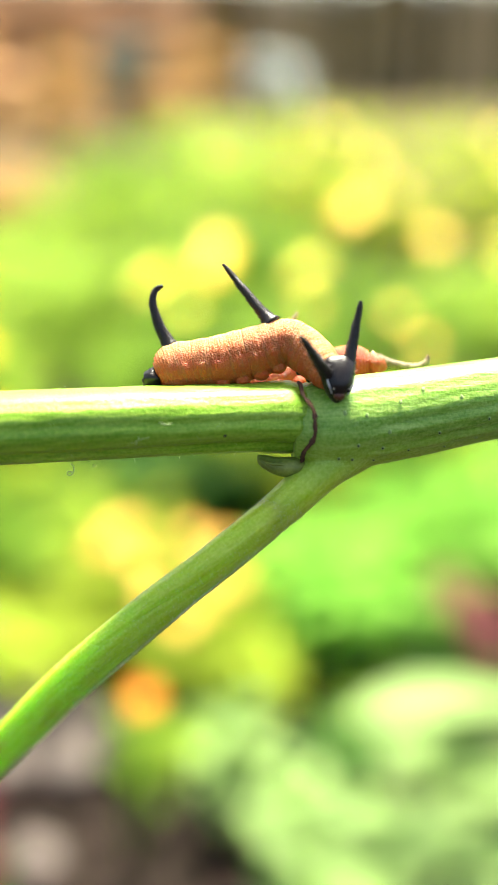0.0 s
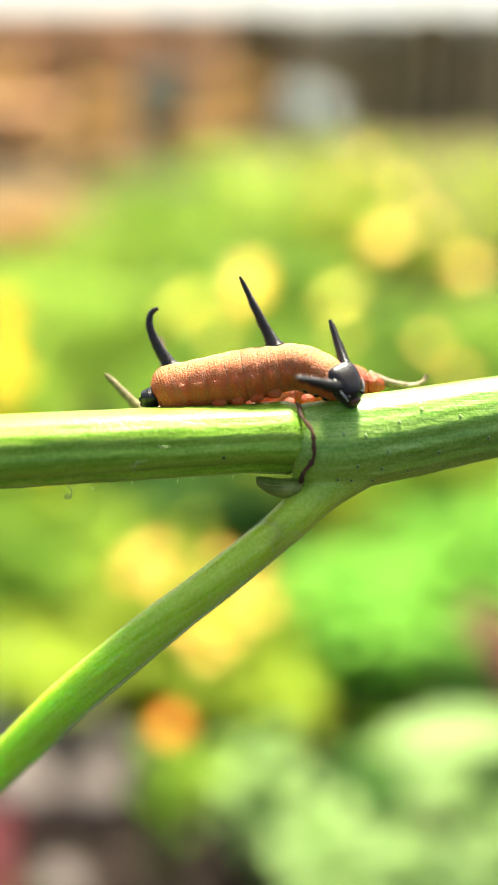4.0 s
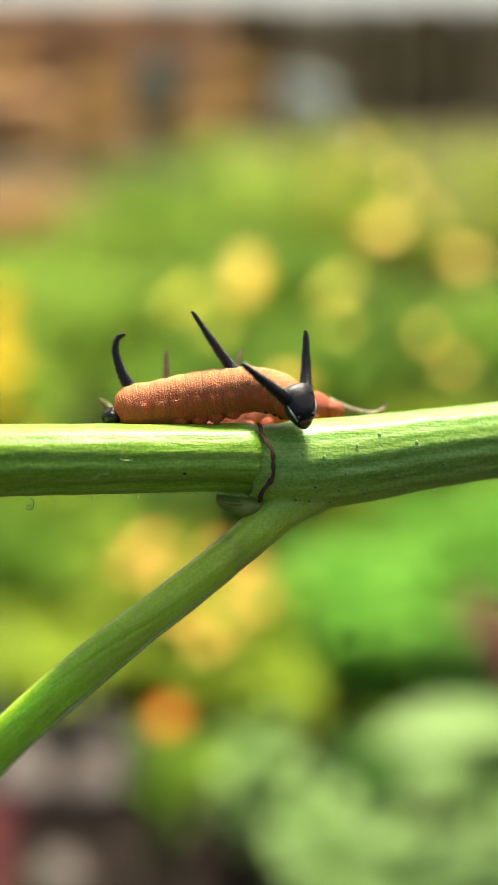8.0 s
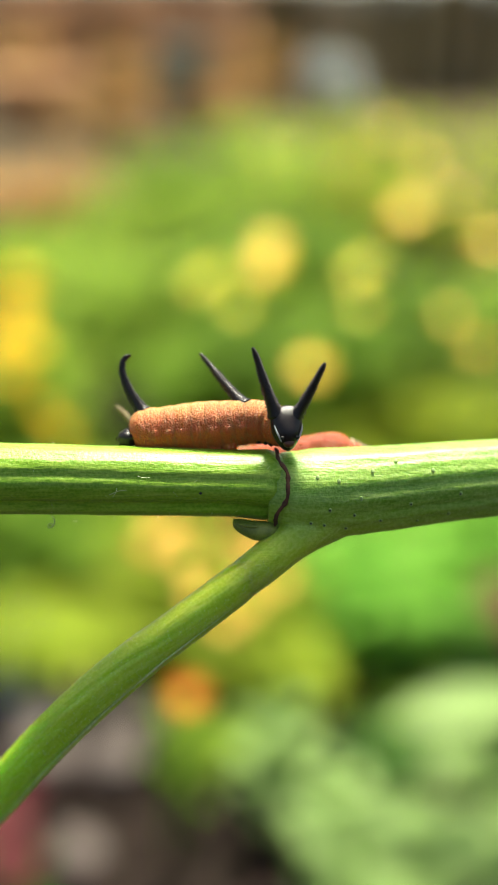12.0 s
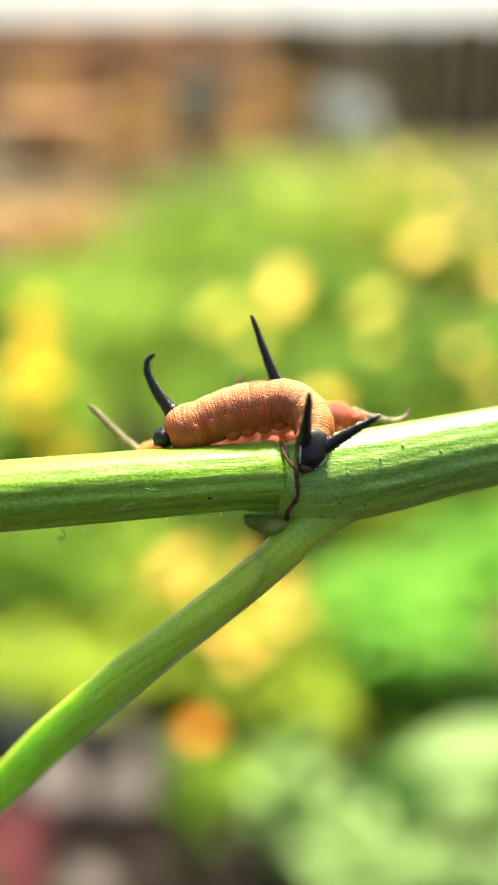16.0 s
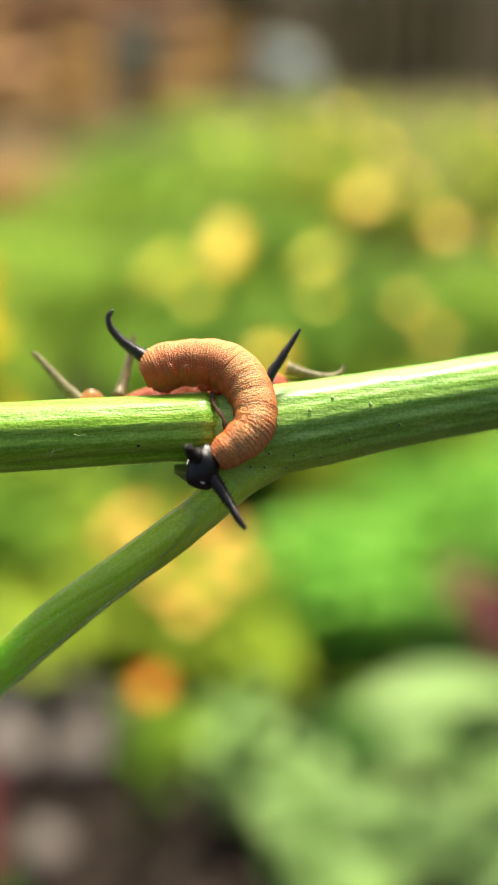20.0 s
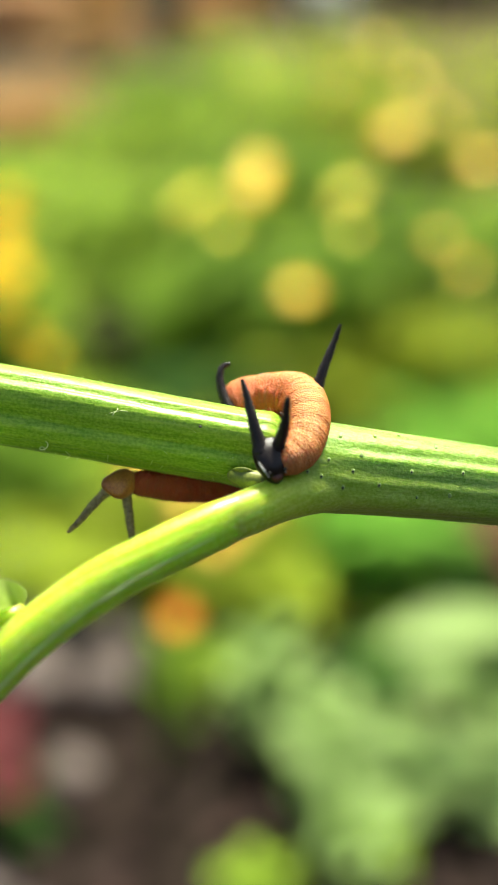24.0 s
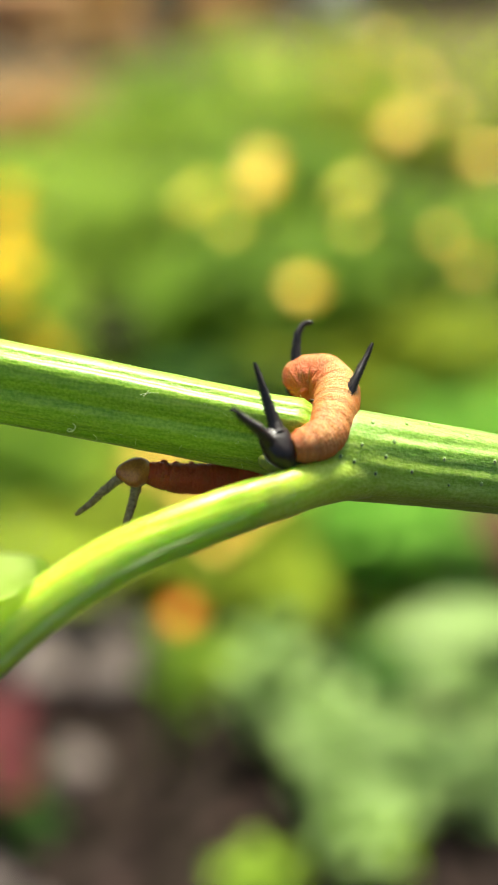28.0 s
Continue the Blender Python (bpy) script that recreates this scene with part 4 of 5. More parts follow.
def girth(u):
    return ease(u, (0, 0.5), (0.013, 0.68), (0.03, 0.82), (0.06, 0.95), (0.10, 0.98), (0.16, 0.91), (0.24, 0.94), (0.36, 1.0), (0.5, 1.0), (0.6, 0.95), (0.7, 0.89), (0.85, 0.84), (0.95, 0.72), (1, 0.55))


def build_caterpillar(label, skin, horn_skin, head_skin, radius, thick=1.0):
    ob = thing("caterpillar", label, "caterpillar", "caterpillars on the twig")
    rings = []
    foot_me, leg_me = proleg_mesh(), proleg_mesh()
    for i in range(RINGS):
        u = i / (RINGS - 1)
        fold = (0.975, 0.992, 1.003, 1.010, 1.010, 1.003, 0.992)[i % 7] * random.uniform(0.992, 1.008)
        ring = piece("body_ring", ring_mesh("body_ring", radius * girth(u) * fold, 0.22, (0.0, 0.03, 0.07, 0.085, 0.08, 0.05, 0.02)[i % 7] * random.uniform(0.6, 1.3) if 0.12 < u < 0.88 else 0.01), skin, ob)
        rings.append(ring)
        if i in (5, 24, 31, 38, 45, 63, 68, 72):
            for side in (-1, 1):
                foot = piece("proleg", foot_me, skin, ring) if i < 50 else piece("leg", leg_me, horn_skin if head_skin is JET else skin, ring)
                s = (1.0 if i > 5 else 0.7) if i < 50 else 0.5
                foot.matrix_basis = Matrix.Translation(Vector((0, side * 0.34 * radius, -0.92 * radius * girth(u))) * MM) @ Matrix.Diagonal((s * 1.4, s * -side, s * 1.1, 1))
    skull = head_mesh()
    bmesh.ops.scale(skull, vec=(1.1, 1.2, 1.24) if head_skin is JET else (1.2, 1.15, 1.2), verts=skull.verts)
    head = part("head", skull, head_skin, ob, "glossy rounded head")
    face = bmesh.new()
    bmesh.ops.create_uvsphere(face, u_segments=16, v_segments=10, radius=0.5 * MM)
    bmesh.ops.scale(face, vec=(0.7, 1.0, 0.8), verts=face.verts)
    bmesh.ops.translate(face, vec=Vector((0.56, 0, -0.86)) * MM, verts=face.verts)
    part("mouthparts", face, FACE, head, "amber mouthparts")
    for side in (-1, 1):
        eye = bmesh.new()
        bmesh.ops.create_icosphere(eye, subdivisions=2, radius=0.17 * MM)
        bmesh.ops.translate(eye, vec=Vector((0.95, 0.62 * side, -0.45)) * MM, verts=eye.verts)
        part("eye", eye, SPECK, head)
        if head_skin is JET:
            part("cheek_stripe", tube([(0.62, side * 1.16, 0.6), (0.80, side * 1.03, 0.1), (0.80, side * 0.84, -0.35), (0.66, side * 0.64, -0.75)], lambda u: (0.02 + 0.055 * math.sin(math.pi * u), 0.08), 14, 8), COLLAR, head, "white streak down the cheek")
    if head_skin is JET:
        nape = bmesh.new()
        bmesh.ops.create_uvsphere(nape, u_segments=14, v_segments=10, radius=0.5 * MM)
        bmesh.ops.scale(nape, vec=(0.45, 0.7, 0.32), verts=nape.verts)
        bmesh.ops.translate(nape, vec=Vector((-0.38, 0, 1.66)) * MM, verts=nape.verts)
        part("collar", nape, COLLAR, head, "white patch between the front horns")
    horns = [piece("rear_horn", horn_mesh("rear_horn", 5.5, 0.54 * thick, 0.09, 1.2, 0.25, 0.4), horn_skin, ob, "hooked spiny tail horn"),
             piece("back_horn", horn_mesh("back_horn", 6.3, 0.54 * thick, 0.07, 0.0, 0.12, 0.7), horn_skin, ob, "straight spiny back horn"),
             piece("front_horn", horn_mesh("front_horn", 5.6, 0.60 * thick, 0.10, -0.15, 0.2, 0.35), horn_skin, ob, "spiny front horn"),
             piece("front_horn", horn_mesh("front_horn", 5.6, 0.60 * thick, 0.10, -0.15, -0.2, 0.35), horn_skin, ob, "spiny front horn")]
    plate = bmesh.new()
    bmesh.ops.create_uvsphere(plate, u_segments=16, v_segments=12, radius=0.98 * MM)
    for v in plate.verts:
        v.co *= 1 + 0.3 * noise.noise(v.co * 2600)
    bmesh.ops.scale(plate, vec=(0.9, 1.1, 0.85), verts=plate.verts)
    plate = part("tail_plate", plate, horn_skin if head_skin is JET else skin, ob, "knobbly tail plate")
    return ob, rings, head, horns, plate


dark_one = build_caterpillar("orange-brown caterpillar with black horns and head, creeping on the twig", LARVA, JET, JET, 1.93)
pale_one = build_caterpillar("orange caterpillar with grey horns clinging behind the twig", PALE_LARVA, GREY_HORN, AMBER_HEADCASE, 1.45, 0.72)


# ---- what moves ----
def standing(base, tip, lean):
    """A horn's pose: from base towards tip (mm), its hook towards lean."""
    base, tip = Vector(base), Vector(tip)
    z = (tip - base).normalized()
    y = z.cross(Vector(lean)).normalized()
    x = y.cross(z)
    m = Matrix((x, y, z)).transposed().to_4x4()
    return Matrix.Translation(base * MM) @ m


def lying(p, along, back):
    """A fold's pose: x along the body, z towards its back."""
    x = Vector(along).normalized()
    y = Vector(back).cross(x).normalized()
    m = Matrix((x, y, x.cross(y))).transposed().to_4x4()
    return Matrix.Translation(Vector(p) * MM) @ m


def spread_out(p, x, y):
    """A leaf's pose: x along it, y across it."""
    x = Vector(x).normalized()
    y = Vector(y)
    y = (y - x * y.dot(x)).normalized()
    return Matrix.Translation(Vector(p) * MM) @ Matrix((x, y, x.cross(y))).transposed().to_4x4()


def bent(deg, axis):
    """The leaf stalk's bend at the joint."""
    hinge = Vector((-1.0, 1.0, -6.4)) * MM
    return Matrix.Translation(hinge) @ Matrix.Rotation(radians(deg), 4, Vector(axis)) @ Matrix.Translation(-hinge)


def stance(spine, head, horns, tuck=0.0):
    """Poses of all parts of a caterpillar for one spine, tail first."""
    line = glide(spine, RINGS)
    poses = []
    for i, p in enumerate(line):
        x = line[min(i + 5, RINGS - 1)] - line[max(i - 5, 0)]
        poses.append(lying(p, x, (0, p.y - 1.2, p.z)))
    h = Vector(head)
    way = (h - line[-9]).normalized()
    roots = (Vector(horns[4]) + Vector(horns[6])) / 2
    up = roots - h
    if up.length < 0.4:
        up = (Vector(horns[5]) - Vector(horns[4])).normalized() + (Vector(horns[7]) - Vector(horns[6])).normalized() + Vector((0, -0.1, 0.1))
    horns = list(horns)
    # a foreshortened tail horn is rooted deeper in the body
    reach = Vector(horns[1]) - Vector(horns[0])
    if reach.length < 4.9:
        horns[0] = Vector(horns[1]) - reach.normalized() * 4.9
    # the front horns are rooted well inside the nape
    for k in (4, 6):
        horns[k] = Vector(horns[k]).lerp(h, 0.32)
    # the other two stand in the flesh of the back
    for k, deep in ((0, 0.4), (2, 0.6)):
        horns[k] = Vector(horns[k]) - (Vector(horns[k + 1]) - Vector(horns[k])).normalized() * deep
    side = Vector(horns[6]) - Vector(horns[4])
    y = -side.normalized() if side.length > 0.2 else Vector((0, 1, 0))
    z = up.normalized()
    y = y - z * y.dot(z)
    y = y.normalized() if y.length > 0.05 else z.orthogonal().normalized()
    x = y.cross(z)
    if x.dot(way) < 0:
        y, x = -y, -x
    hm = Matrix.Translation(h * MM) @ Matrix((x, y, z)).transposed().to_4x4()
    poses.append(hm)
    for k in range(4):
        poses.append(standing(horns[2 * k], horns[2 * k + 1], (1, 0.0, 0.15) if k == 0 else (0.3, 1, 0.1)))
    t0 = (line[0] - line[6]).normalized()
    poses.append(lying(line[0] + t0 * (0.5 - 1.4 * tuck) + Vector((0, 0.3 * tuck, -0.35 - 0.3 * tuck)), t0, (0, 0.1, 1)))
    return poses


def key_all(maker, times):
    ob, rings, head, horns, plate = maker
    for k, p in enumerate((*rings, head, *horns, plate)):
        walk(p, [(t, poses[k]) for t, poses in times])


def motions():
    swing_rows = []
    stances = []
    second = []

    def crawl(t, spine, head, *horns):
        stances.append((float(t), stance(spine, head, horns, min(1.0, max(0.0, t - 17.0)))))

    def cling(t, spine, head, *horns):
        second.append((float(t), stance(spine, head, horns)))

    swing = [
        (0.0, pose(0.006597, 0.078852, 0.568449, -22.91, -1.37, 2.24)),
        (0.5, pose(0.006167, 0.078915, 0.568504, -22.80, -1.21, 2.68)),
        (1.0, pose(0.006185, 0.078712, 0.568419, -23.03, -1.34, 2.20)),
        (1.5, pose(0.006159, 0.078773, 0.568581, -23.08, -1.25, 2.11)),
        (2.0, pose(0.006199, 0.078896, 0.568820, -22.79, -1.54, 2.08)),
        (2.5, pose(0.006000, 0.078640, 0.569683, -22.37, -2.51, 2.47)),
        (4.5, pose(0.003462, 0.078928, 0.568767, -21.95, -1.52, 4.62)),
        (5.0, pose(0.003143, 0.078769, 0.568602, -22.57, -1.40, 4.28)),
        (5.5, pose(0.003623, 0.078960, 0.568732, -23.08, -1.79, 3.78)),
        (6.0, pose(0.003632, 0.078971, 0.568712, -22.77, -1.32, 4.36)),
        (6.5, pose(0.002911, 0.079024, 0.568707, -22.73, -1.25, 4.91)),
        (7.0, pose(0.003594, 0.078723, 0.567605, -23.66, -0.98, 4.45)),
        (7.5, pose(0.001958, 0.079250, 0.567724, -23.99, -0.44, 5.10)),
        (8.0, pose(0.001171, 0.079771, 0.566246, -26.00, 0.86, 4.98)),
        (8.5, pose(0.001555, 0.079187, 0.564297, -28.40, 0.93, 4.22)),
        (9.0, pose(0.001484, 0.079306, 0.565176, -28.41, 0.88, 3.54)),
        (9.5, pose(0.002077, 0.080380, 0.566568, -32.68, 0.35, 0.40)),
        (10.0, pose(-0.000185, 0.080537, 0.563761, -36.01, 1.21, -0.29)),
        (10.5, pose(0.001075, 0.079525, 0.561622, -36.05, 1.65, 0.68)),
        (11.0, pose(0.001233, 0.079374, 0.561397, -35.65, 1.83, 0.82)),
        (11.5, pose(0.001122, 0.079342, 0.561501, -36.09, 1.66, 0.96)),
        (13.5, pose(0.000191, 0.080449, 0.566803, -22.87, -4.08, 3.01)),
        (14.0, pose(0.001059, 0.079816, 0.565551, -20.08, -4.01, 4.73)),
        (14.5, pose(0.001354, 0.080150, 0.566555, -19.36, -4.32, 3.86)),
        (15.0, pose(0.000081, 0.080203, 0.566806, -20.05, -4.21, 4.67)),
        (15.5, pose(0.000368, 0.079924, 0.565899, -21.11, -4.10, 4.17)),
        (16.0, pose(0.000347, 0.079987, 0.565905, -21.85, -3.62, 5.48)),
        (16.5, pose(0.000589, 0.079579, 0.564880, -22.63, -3.35, 5.70)),
        (17.0, pose(0.000702, 0.079472, 0.564765, -22.28, -2.80, 6.06)),
        (17.5, pose(-0.000102, 0.079942, 0.564712, -23.04, -3.34, 4.85)),
        (18.0, pose(-0.000205, 0.079461, 0.564051, -23.29, -1.37, 7.80)),
        (18.5, pose(-0.001030, 0.079928, 0.565081, -24.35, -2.54, 5.18)),
        (19.0, pose(-0.001143, 0.080290, 0.565594, -23.51, -2.52, 3.80)),
        (19.5, pose(-0.001301, 0.080749, 0.566498, -23.66, -2.70, 2.78)),
        (20.0, pose(-0.000947, 0.080584, 0.566107, -25.13, -2.91, 1.52)),
        (20.5, pose(-0.000975, 0.080618, 0.566210, -26.68, -3.09, 0.34)),
        (21.0, pose(-0.000891, 0.079363, 0.564017, -28.10, 0.37, 1.96)),
        (21.5, pose(0.000377, 0.077337, 0.561368, -38.34, 2.20, 2.48)),
        (23.5, pose(0.004080, 0.074210, 0.557770, -91.19, 4.84, -6.83)),
        (24.0, pose(0.001805, 0.077111, 0.560458, -69.38, 5.88, -5.25)),
        (24.5, pose(0.003188, 0.076217, 0.559396, -71.48, 8.76, 0.47)),
        (25.0, pose(0.003592, 0.076293, 0.560399, -72.15, 7.18, -3.22)),
        (25.5, pose(0.003596, 0.076675, 0.561583, -71.84, 7.03, -3.14)),
        (26.0, pose(0.003390, 0.076779, 0.561227, -71.77, 7.36, -2.77)),
        (26.5, pose(0.003437, 0.076635, 0.561356, -72.34, 7.28, -2.77)),
        (27.0, pose(0.003811, 0.076585, 0.561369, -71.39, 7.42, -3.12)),
        (27.5, pose(0.003772, 0.076981, 0.561470, -72.02, 7.41, -3.19)),
        (28.0, pose(0.003923, 0.076717, 0.561577, -72.60, 7.34, -3.90)),
    ]
    crawl(0, [(-11.31, 1.74, 4.29), (-9.35, 1.64, 4.87), (-6.18, 1.39, 5.16), (-3.45, 1.11, 5.70), (-0.90, 0.62, 6.26), (0.88, -0.25, 4.90), (2.22, -1.66, 2.98)],
          (2.45, -2.02, 2.56), (-10.38, 1.70, 6.73), (-10.82, 1.75, 11.63), (-2.54, 0.86, 8.19), (-5.70, 2.16, 12.71), (1.59, -2.25, 3.37), (-0.68, -6.46, 5.88), (3.48, -1.94, 3.61), (4.61, -1.97, 9.01))
    crawl(1, [(-11.08, 1.60, 4.37), (-9.03, 1.51, 4.91), (-5.87, 1.28, 5.17), (-3.15, 1.02, 5.71), (-0.48, 0.55, 5.83), (1.41, -0.17, 4.67), (2.49, -1.40, 3.44)],
          (2.69, -1.71, 3.06), (-10.22, 1.55, 6.58), (-10.86, 1.57, 11.48), (-2.07, 0.83, 7.99), (-3.58, 0.87, 13.48), (1.73, -1.95, 3.61), (-0.23, -6.62, 5.68), (3.63, -1.62, 4.12), (4.89, -2.87, 9.07))
    crawl(2, [(-11.21, 1.53, 4.44), (-9.15, 1.45, 5.02), (-6.08, 1.24, 5.33), (-3.37, 1.00, 5.65), (-0.69, 0.67, 5.78), (1.24, 0.20, 4.85), (2.51, -0.67, 3.86)],
          (2.70, -0.94, 3.60), (-10.43, 1.49, 6.75), (-11.06, 1.48, 11.65), (-2.29, 0.86, 7.84), (-3.78, 0.88, 13.65), (2.33, -1.20, 3.90), (0.80, -6.65, 4.20), (3.56, -0.84, 4.62), (4.83, 1.76, 9.70))
    crawl(4.5, [(-11.41, 1.83, 4.47), (-9.45, 1.71, 4.91), (-6.06, 1.40, 5.31), (-3.35, 1.10, 5.69), (-0.21, 0.67, 6.04), (1.89, -0.14, 5.17), (3.38, -1.24, 3.98)],
          (3.62, -1.51, 3.67), (-10.03, 1.74, 6.74), (-11.03, 1.78, 11.67), (-1.90, 0.88, 7.89), (-4.53, 1.02, 13.16), (2.86, -1.74, 3.92), (-0.96, -5.87, 4.17), (3.80, -1.39, 4.94), (2.69, 1.32, 9.80))
    crawl(5, [(-11.58, 1.67, 4.55), (-9.62, 1.56, 5.00), (-6.23, 1.29, 5.41), (-3.53, 1.00, 5.81), (-0.39, 0.61, 6.13), (1.72, -0.17, 5.22), (2.76, -1.22, 4.16)],
          (2.91, -1.49, 3.88), (-10.21, 1.57, 6.82), (-11.23, 1.54, 11.83), (-2.10, 0.78, 7.75), (-5.07, 0.86, 13.05), (2.28, -1.73, 4.16), (-0.25, -6.82, 3.93), (3.34, -1.39, 5.18), (3.21, 2.01, 9.85))
    crawl(6, [(-11.66, 1.74, 4.54), (-9.61, 1.61, 4.98), (-6.22, 1.30, 5.39), (-3.51, 1.00, 5.78), (-0.59, 0.58, 6.20), (1.09, -0.09, 5.30), (2.06, -1.02, 4.25)],
          (2.17, -1.31, 3.96), (-10.19, 1.60, 6.90), (-10.95, 1.54, 11.81), (-2.16, 0.76, 7.72), (-5.31, 0.83, 13.05), (1.79, -1.56, 4.09), (0.29, -7.00, 3.37), (2.62, -1.23, 5.62), (2.21, -5.69, 8.46))
    crawl(7, [(-11.70, 1.74, 4.51), (-9.56, 1.59, 4.96), (-6.16, 1.26, 5.42), (-3.45, 0.94, 5.78), (-0.52, 0.51, 6.39), (1.17, -0.17, 5.58), (2.16, -1.09, 4.47)],
          (2.29, -1.38, 4.24), (-10.24, 1.57, 6.79), (-10.94, 1.51, 11.49), (-2.12, 0.66, 7.51), (-5.31, 0.70, 12.60), (1.70, -1.62, 4.51), (-1.20, -6.48, 4.54), (2.94, -1.33, 5.54), (2.96, 2.08, 10.23))
    crawl(8, [(-11.47, 1.84, 4.25), (-9.63, 1.64, 4.75), (-6.28, 1.23, 5.26), (-3.54, 0.83, 5.63), (-0.82, 0.34, 5.90), (1.35, -0.72, 5.33), (2.59, -2.13, 4.04)],
          (2.81, -2.42, 3.68), (-10.39, 1.61, 6.15), (-11.11, 1.31, 11.34), (-2.28, 0.48, 7.41), (-5.57, 0.42, 12.38), (1.69, -2.66, 4.70), (-2.08, -5.72, 7.06), (3.38, -2.44, 5.28), (3.64, -0.73, 10.74))
    crawl(9, [(-11.36, 1.12, 4.29), (-9.39, 0.97, 4.77), (-6.09, 0.74, 5.34), (-3.34, 0.46, 5.81), (-0.39, -0.07, 6.00), (1.33, -1.09, 5.07), (2.24, -2.33, 3.62)],
          (2.41, -2.59, 3.25), (-10.44, 0.84, 6.14), (-11.57, 0.22, 11.34), (-2.43, 0.06, 7.41), (-6.21, 0.07, 11.83), (1.58, -2.96, 4.23), (-1.71, -3.37, 8.62), (3.31, -2.69, 4.71), (3.85, -3.45, 10.41))
    crawl(10, [(-12.83, 0.29, 4.19), (-10.82, 0.21, 4.56), (-7.44, 0.07, 4.86), (-4.63, -0.13, 5.17), (-1.83, -0.40, 5.41), (0.15, -0.64, 4.92), (1.73, -1.07, 4.10)],
          (2.15, -1.16, 3.87), (-11.81, -0.23, 6.36), (-13.28, -1.05, 10.88), (-3.12, -0.61, 6.63), (-7.21, -0.02, 10.55), (1.06, -1.69, 4.85), (-1.79, -6.11, 6.54), (2.43, -1.47, 5.71), (1.13, -2.84, 11.28))
    crawl(11, [(-12.09, 0.78, 4.47), (-10.36, 0.70, 4.75), (-7.17, 0.47, 4.94), (-4.83, 0.22, 5.09), (-2.50, -0.14, 5.32), (-0.64, -0.51, 5.19), (0.96, -1.06, 5.21)],
          (1.41, -1.20, 5.24), (-11.55, 0.28, 6.64), (-12.80, -0.38, 11.20), (-3.85, -0.28, 6.64), (-6.93, 0.54, 11.17), (-0.15, -1.60, 5.85), (-5.51, -2.05, 8.19), (1.03, -1.50, 7.20), (-1.41, -1.80, 12.44))
    crawl(11.5, [(-12.28, 0.75, 4.27), (-10.56, 0.65, 4.63), (-7.51, 0.43, 4.86), (-5.17, 0.19, 5.01), (-2.84, -0.18, 5.33), (-0.99, -0.71, 5.11), (0.05, -1.85, 4.67)],
          (0.25, -2.09, 4.58), (-11.55, 0.24, 6.44), (-12.86, -0.83, 11.11), (-3.58, -0.43, 6.64), (-6.92, 0.76, 10.64), (-0.98, -2.66, 5.90), (-3.48, -5.46, 9.93), (0.85, -2.31, 6.14), (2.21, -5.58, 10.30))
    crawl(13.5, [(-10.69, 1.21, 4.55), (-8.79, 1.20, 5.10), (-5.88, 1.10, 5.52), (-3.08, 1.01, 5.86), (-0.30, 0.82, 5.86), (1.52, -0.16, 4.78), (1.63, -1.89, 3.02)],
          (1.62, -2.21, 2.55), (-10.06, 1.18, 6.64), (-10.88, 1.10, 11.75), (-1.99, 0.90, 7.94), (-4.06, 2.43, 12.95), (0.75, -2.51, 4.07), (0.59, -4.62, 8.95), (2.83, -2.09, 3.62), (5.63, -5.63, 6.30))
    crawl(14, [(-10.58, 1.61, 4.35), (-8.68, 1.58, 4.88), (-5.51, 1.43, 5.27), (-2.71, 1.29, 5.59), (0.06, 0.92, 5.82), (1.80, -0.15, 4.53), (1.75, -1.82, 2.55)],
          (1.65, -2.16, 1.97), (-9.71, 1.64, 6.49), (-10.62, 1.79, 11.57), (-1.05, 1.09, 7.84), (-3.32, 2.37, 12.96), (1.31, -2.40, 2.89), (0.77, -6.76, 6.19), (2.96, -2.04, 2.61), (6.41, -3.52, 6.43))
    crawl(15, [(-10.39, 1.57, 4.43), (-8.49, 1.54, 4.91), (-5.33, 1.38, 5.19), (-2.53, 1.24, 5.45), (0.25, 0.87, 5.80), (2.14, -0.19, 4.53), (2.24, -1.85, 2.57)],
          (2.13, -2.19, 2.02), (-9.93, 1.60, 6.47), (-11.03, 1.71, 11.42), (-0.97, 1.02, 7.62), (-3.26, 1.16, 13.01), (1.18, -2.42, 3.08), (0.48, -5.77, 7.24), (3.49, -2.07, 2.70), (5.94, -5.46, 5.94))
    crawl(16, [(-9.28, 1.55, 4.51), (-7.30, 1.48, 4.95), (-4.55, 1.29, 5.74), (-1.99, 1.02, 6.13), (0.76, 0.61, 6.12), (2.35, -0.57, 4.35), (1.90, -2.23, 2.18)],
          (1.63, -2.56, 1.64), (-9.02, 1.52, 6.57), (-10.20, 1.52, 11.43), (-0.25, 0.76, 7.82), (-1.86, 0.77, 13.43), (1.13, -2.83, 2.92), (1.61, -7.05, 6.27), (3.11, -2.48, 2.32), (6.79, -5.69, 4.22))
    crawl(17, [(-9.32, 1.79, 4.48), (-7.31, 1.67, 4.88), (-4.42, 1.40, 5.21), (-1.63, 1.06, 5.63), (1.12, 0.44, 6.05), (2.66, -1.10, 4.52), (2.37, -2.63, 2.02)],
          (2.13, -2.86, 1.42), (-8.79, 1.74, 7.21), (-9.57, 2.15, 11.75), (1.49, 0.40, 7.90), (-0.35, 1.02, 13.38), (1.79, -3.12, 1.93), (1.04, -8.63, 2.84), (3.35, -2.80, 1.50), (6.65, -6.42, 3.40))
